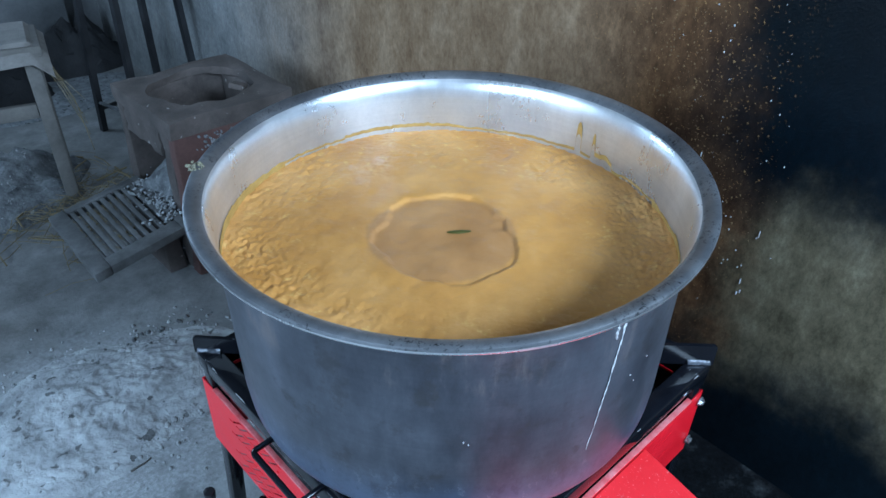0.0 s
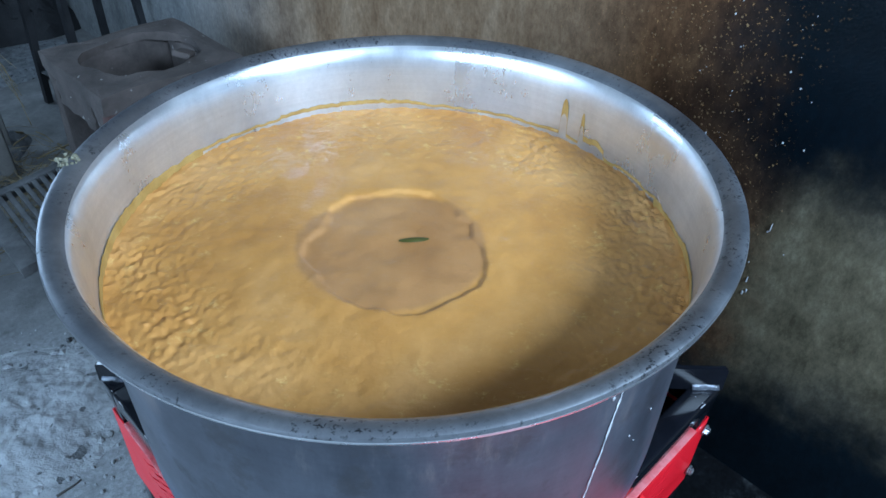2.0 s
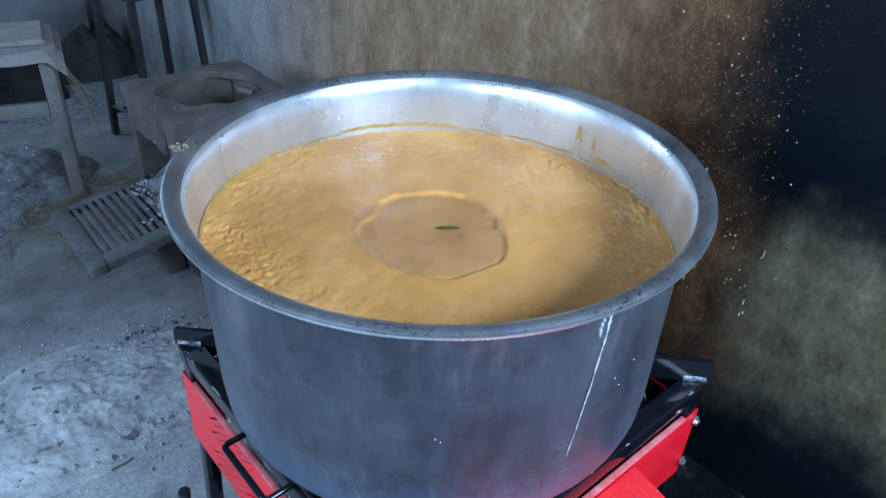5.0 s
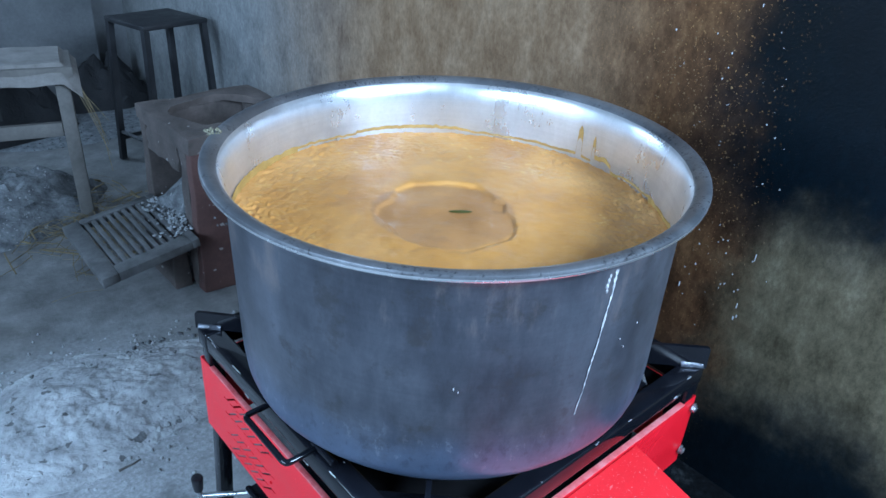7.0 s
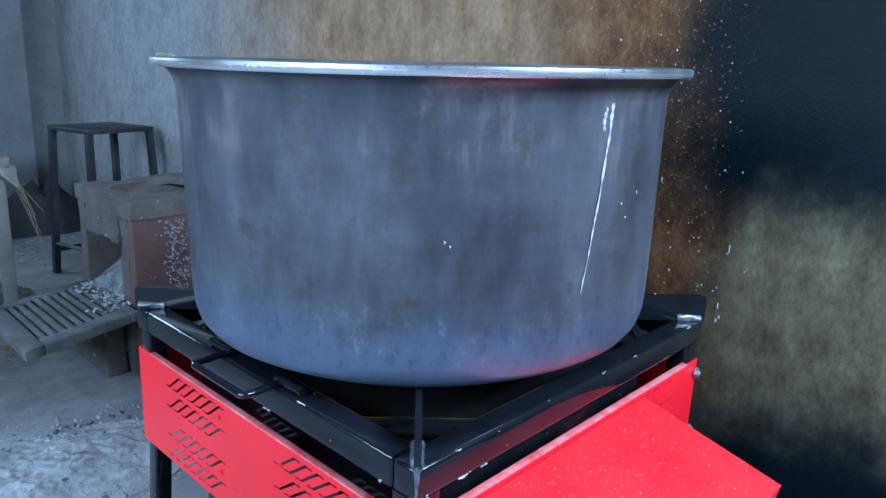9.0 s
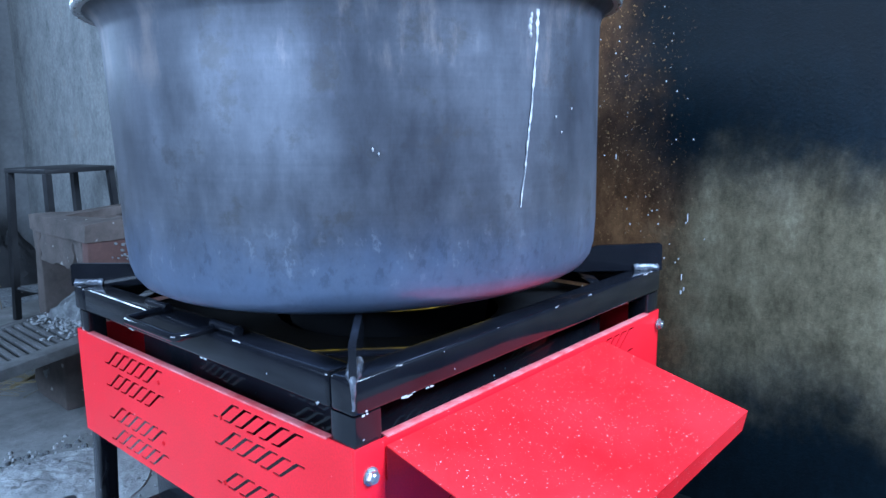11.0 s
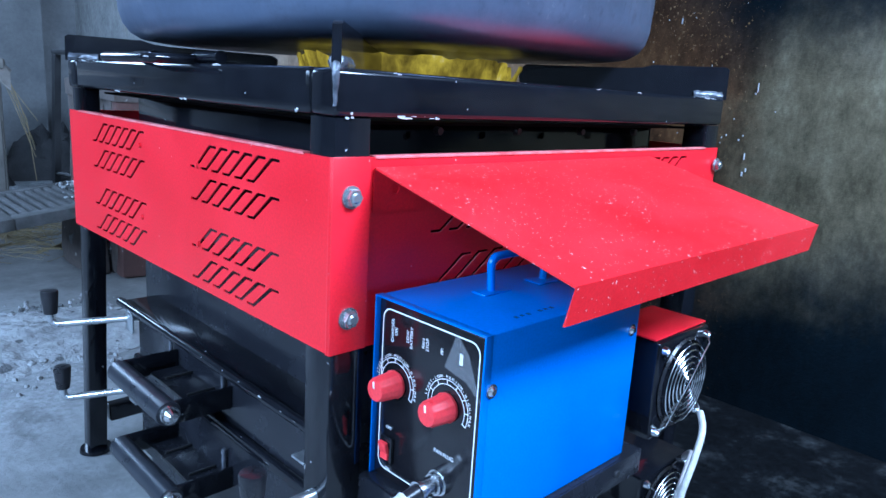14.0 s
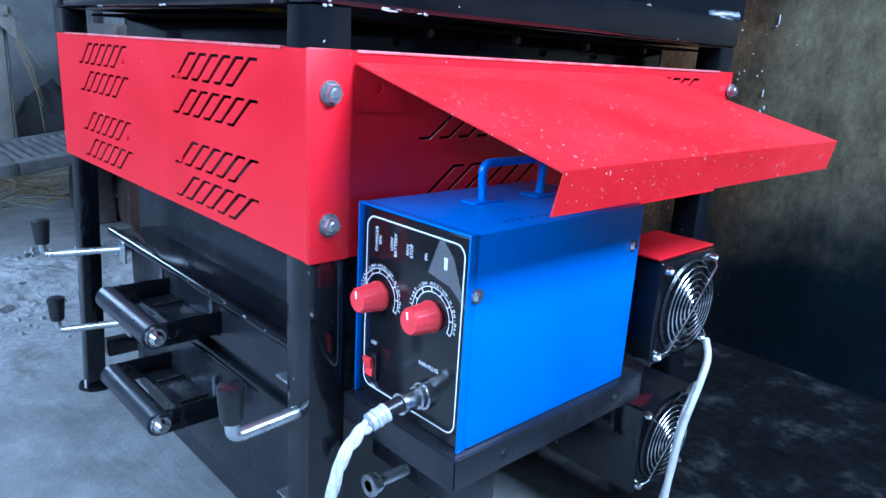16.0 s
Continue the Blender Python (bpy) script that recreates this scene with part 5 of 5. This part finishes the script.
# ---------------------------------------------------------------- bench with sacking, straw and ash
bench = thing("wooden_bench", "weathered wooden bench with old sacking on top", "bench", at=(.345, 2.74, 0))
bench.rotation_euler = (0, 0, radians(166))
b = bmesh.new()
box(b, -.02, 1.5, -.30, .02, .66, .70, .006)
rough_up(b, .004, 8)
part("top_plank", b, WOOD, bench)
for x, y in ((.03, -.01), (.03, -.26), (1.3, -.01), (1.3, -.26)):
    b = bmesh.new()
    box(b, x - .028, x + .028, y - .025, y + .025, 0, .659, .005)
    rough_up(b, .003, 10)
    part("leg", b, WOOD, bench)
b = bmesh.new()
box(b, .059, 1.271, -.03, .0, .40, .46, .004)
part("side_rail", b, WOOD, bench)
b = bmesh.new()
box(b, .035, .06, -.234, -.036, .40, .46, .004)
part("end_rail", b, WOOD, bench)
b = bmesh.new()
ns, nw = 30, 12
gridv = []
for i in range(ns + 1):
    row = []
    for j in range(nw + 1):
        x, y = -.04 + .95 * i / ns, -.31 + .36 * j / nw
        z = .708 + .006 * noise.noise(Vector((x * 9, y * 9, 0)))
        if j > nw - 2:
            z -= .035 * (j - nw + 2)
        if i < 2:
            z -= .03 * (2 - i)
        row.append(b.verts.new((x, y + .01 * noise.noise(Vector((x * 7, 3, 0))), z)))
    gridv.append(row)
for i in range(ns):
    for j in range(nw):
        b.faces.new((gridv[i][j], gridv[i + 1][j], gridv[i + 1][j + 1], gridv[i][j + 1]))
r_ = bmesh.ops.extrude_face_region(b, geom=b.faces[:])
for g in r_["geom"]:
    if isinstance(g, bmesh.types.BMVert):
        g.co.z += .006
sk = part("sacking", b, SACK, None)
sk.location, sk.rotation_euler = bench.location, bench.rotation_euler
tagged(sk, "worn grey sacking folded over a bench edge", "sack")


def straws(name, n, fn, r, label):
    b = bmesh.new()
    for k in range(n):
        p, q = fn()
        mid = (p + q) / 2 + Vector((random.gauss(0, .012), random.gauss(0, .012), abs(random.gauss(0, .01))))
        sweep(b, [p, mid, q], r * random.uniform(.6, 1.2), 4)
    return tagged(part(name, b, STRAW), label, "straw", "", "stuff")


random.seed(21)


def ground_straw():
    a = random.uniform(0, math.pi)
    c = Vector((random.gauss(.30, .16), random.gauss(2.62, .20), random.uniform(.004, .03)))
    L = random.uniform(.08, .22)
    d = Vector((math.cos(a), math.sin(a), 0)) * L / 2
    return c - d, c + d + Vector((0, 0, random.uniform(0, .03)))


straws("twigs", 26, ground_straw, .0042, "dry brown twigs scattered on the floor")
straws("straw", 260, ground_straw, .0014, "loose dry straw scattered on the floor")


def hanging_straw():
    p = Vector((.345 + random.gauss(0, .012), 2.75 + random.gauss(0, .012), .70))
    return p, p + Vector((.10 + random.gauss(0, .025), -.06 + random.gauss(0, .03), -.36 + random.gauss(0, .07)))


straws("hanging_straw", 6, hanging_straw, .0017, "long pale straws hanging off the bench end")

# ash and charcoal under the bench, charcoal and a dark mound by the far wall


def heap(name, cx, cy, rx, ry, h, mat, label, cat, seed, n=40, m_=14):
    b = bmesh.new()
    top = b.verts.new((cx, cy, h))
    rings = []
    for i in range(1, m_ + 1):
        s = i / m_
        ring_ = []
        for j in range(n):
            a = 2 * math.pi * j / n
            k = 1 + .22 * noise.noise(Vector((math.cos(a) * 1.5, math.sin(a) * 1.5, seed)))
            x, y = cx + rx * s * k * math.cos(a), cy + ry * s * k * math.sin(a)
            z = h * (1 - s * s) ** 1.3 + h * .35 * noise.noise(Vector((x * 14, y * 14, seed))) * (1 - s * s) + h * .18 * noise.noise(Vector((x * 45, y * 45, seed)))
            ring_.append(b.verts.new((x, y, max(z, 0) if i < m_ else -.01)))
        rings.append(ring_)
    for j in range(n):
        b.faces.new((top, rings[0][j], rings[0][(j + 1) % n]))
    for p, q in zip(rings, rings[1:]):
        for j in range(n):
            b.faces.new((p[j], q[j], q[(j + 1) % n], p[(j + 1) % n]))
    return tagged(part(name, b, mat), label, cat, "", "stuff")


heap("ash_pile", -.02, 2.98, .50, .36, .20, ASH_GREY, "grey pile of ash and cinders under the bench", "ash", 2)
heap("charcoal_pile", .93, 4.36, .36, .15, .30, COAL, "low black charcoal pile against the far wall", "charcoal", 5)
heap("ash_bed", -.06, 1.41, .42, .30, .034, BED_ASH, "flaky bed of pale wood ash raked onto concrete", "ash", 9, 150, 60)
# mound added to darken the foot of the far wall
heap("dark_mound", .25, 4.15, .50, .30, .42, COAL, "black mound added for the dark area at the far wall", "charcoal", 6)
heap("ash_spill", .62, 4.0, .55, .30, .012, ASH, "thin pale ash spread on the floor", "ash", 7)

# crumbs of ash and charcoal on the floor beside the stove


def crumbs(name, mat, spots, label, cat):
    """Small uneven lumps, each lying on the ground at (x, y, size)."""
    verts, faces = [], []
    for x, y, s_ in spots:
        base = len(verts)
        a = random.uniform(0, 6.28)
        flat = random.uniform(.35, .8)
        verts.append((x, y, s_ * flat * 1.5))
        for ring_, h in ((.75, .95), (1.0, .1)):
            for q in range(6):
                t = a + q * math.pi / 3
                rr = s_ * ring_ * random.uniform(.7, 1.25)
                verts.append((x + rr * math.cos(t), y + rr * math.sin(t), s_ * flat * h * 1.2 - .001 if h > .5 else -.004))
        for q in range(6):
            k = (q + 1) % 6
            faces.append((base, base + 1 + q, base + 1 + k))
            faces.append((base + 1 + q, base + 7 + q, base + 7 + k, base + 1 + k))
    me = bpy.data.meshes.new(name)
    me.from_pydata(verts, [], faces)
    me.materials.append(mat)
    tagged(new(name, me), label, cat, "", "stuff")


def clear(x, y):
    return not ((-.02 < x < .80 and -.2 < y < .84) or (x > .08 and y > 1.74))


random.seed(29)
pale, dark = [], []
for k in range(1300):
    x, y = random.gauss(-.06, .22), random.gauss(1.42, .16)
    if clear(x, y):
        d = ((x + .06) / .42) ** 2 + ((y - 1.41) / .30) ** 2
        pale.append((x, y, random.choice((.002, .003, .0045, .007)) * (2.2 if d < .7 else 1)))
for cx, cy, n, sp in ((.17, 1.63, 36, .06), (-.05, 1.66, 22, .07), (-.19, 1.25, 14, .030), (-.26, 1.50, 16, .05), (.02, 1.30, 8, .03), (-.1, 1.35, 24, .30)):
    for k in range(n):
        x, y = random.gauss(cx, sp * 1.6), random.gauss(cy, sp * .5)
        if clear(x, y):
            dark.append((x, y, random.choice((.003, .0045, .007, .010))))
crumbs("ash_crumbs", BED_ASH, pale, "pale crumbs of ash scattered on concrete", "ash")
crumbs("charcoal_crumbs", ASH_GREY, dark, "small dark cinders lying on ashy concrete", "cinders")
for (x0, y0), (x1, y1), r in (((-.113, 1.132), (-.051, 1.138), .004),):
    b = bmesh.new()
    n = 9
    sweep(b, [(x0 + (x1 - x0) * k / n + .004 * noise.noise(Vector((k * .6, x0, 0))), y0 + (y1 - y0) * k / n + .004 * noise.noise(Vector((k * .6, y0, 5))), r * .8) for k in range(n + 1)], [r * (1 - .05 * k + .15 * noise.noise(Vector((k, 2, r)))) for k in range(n + 1)], 8)
    tagged(part("stick", b, WOOD), "short dry brown stick lying on the floor", "stick")
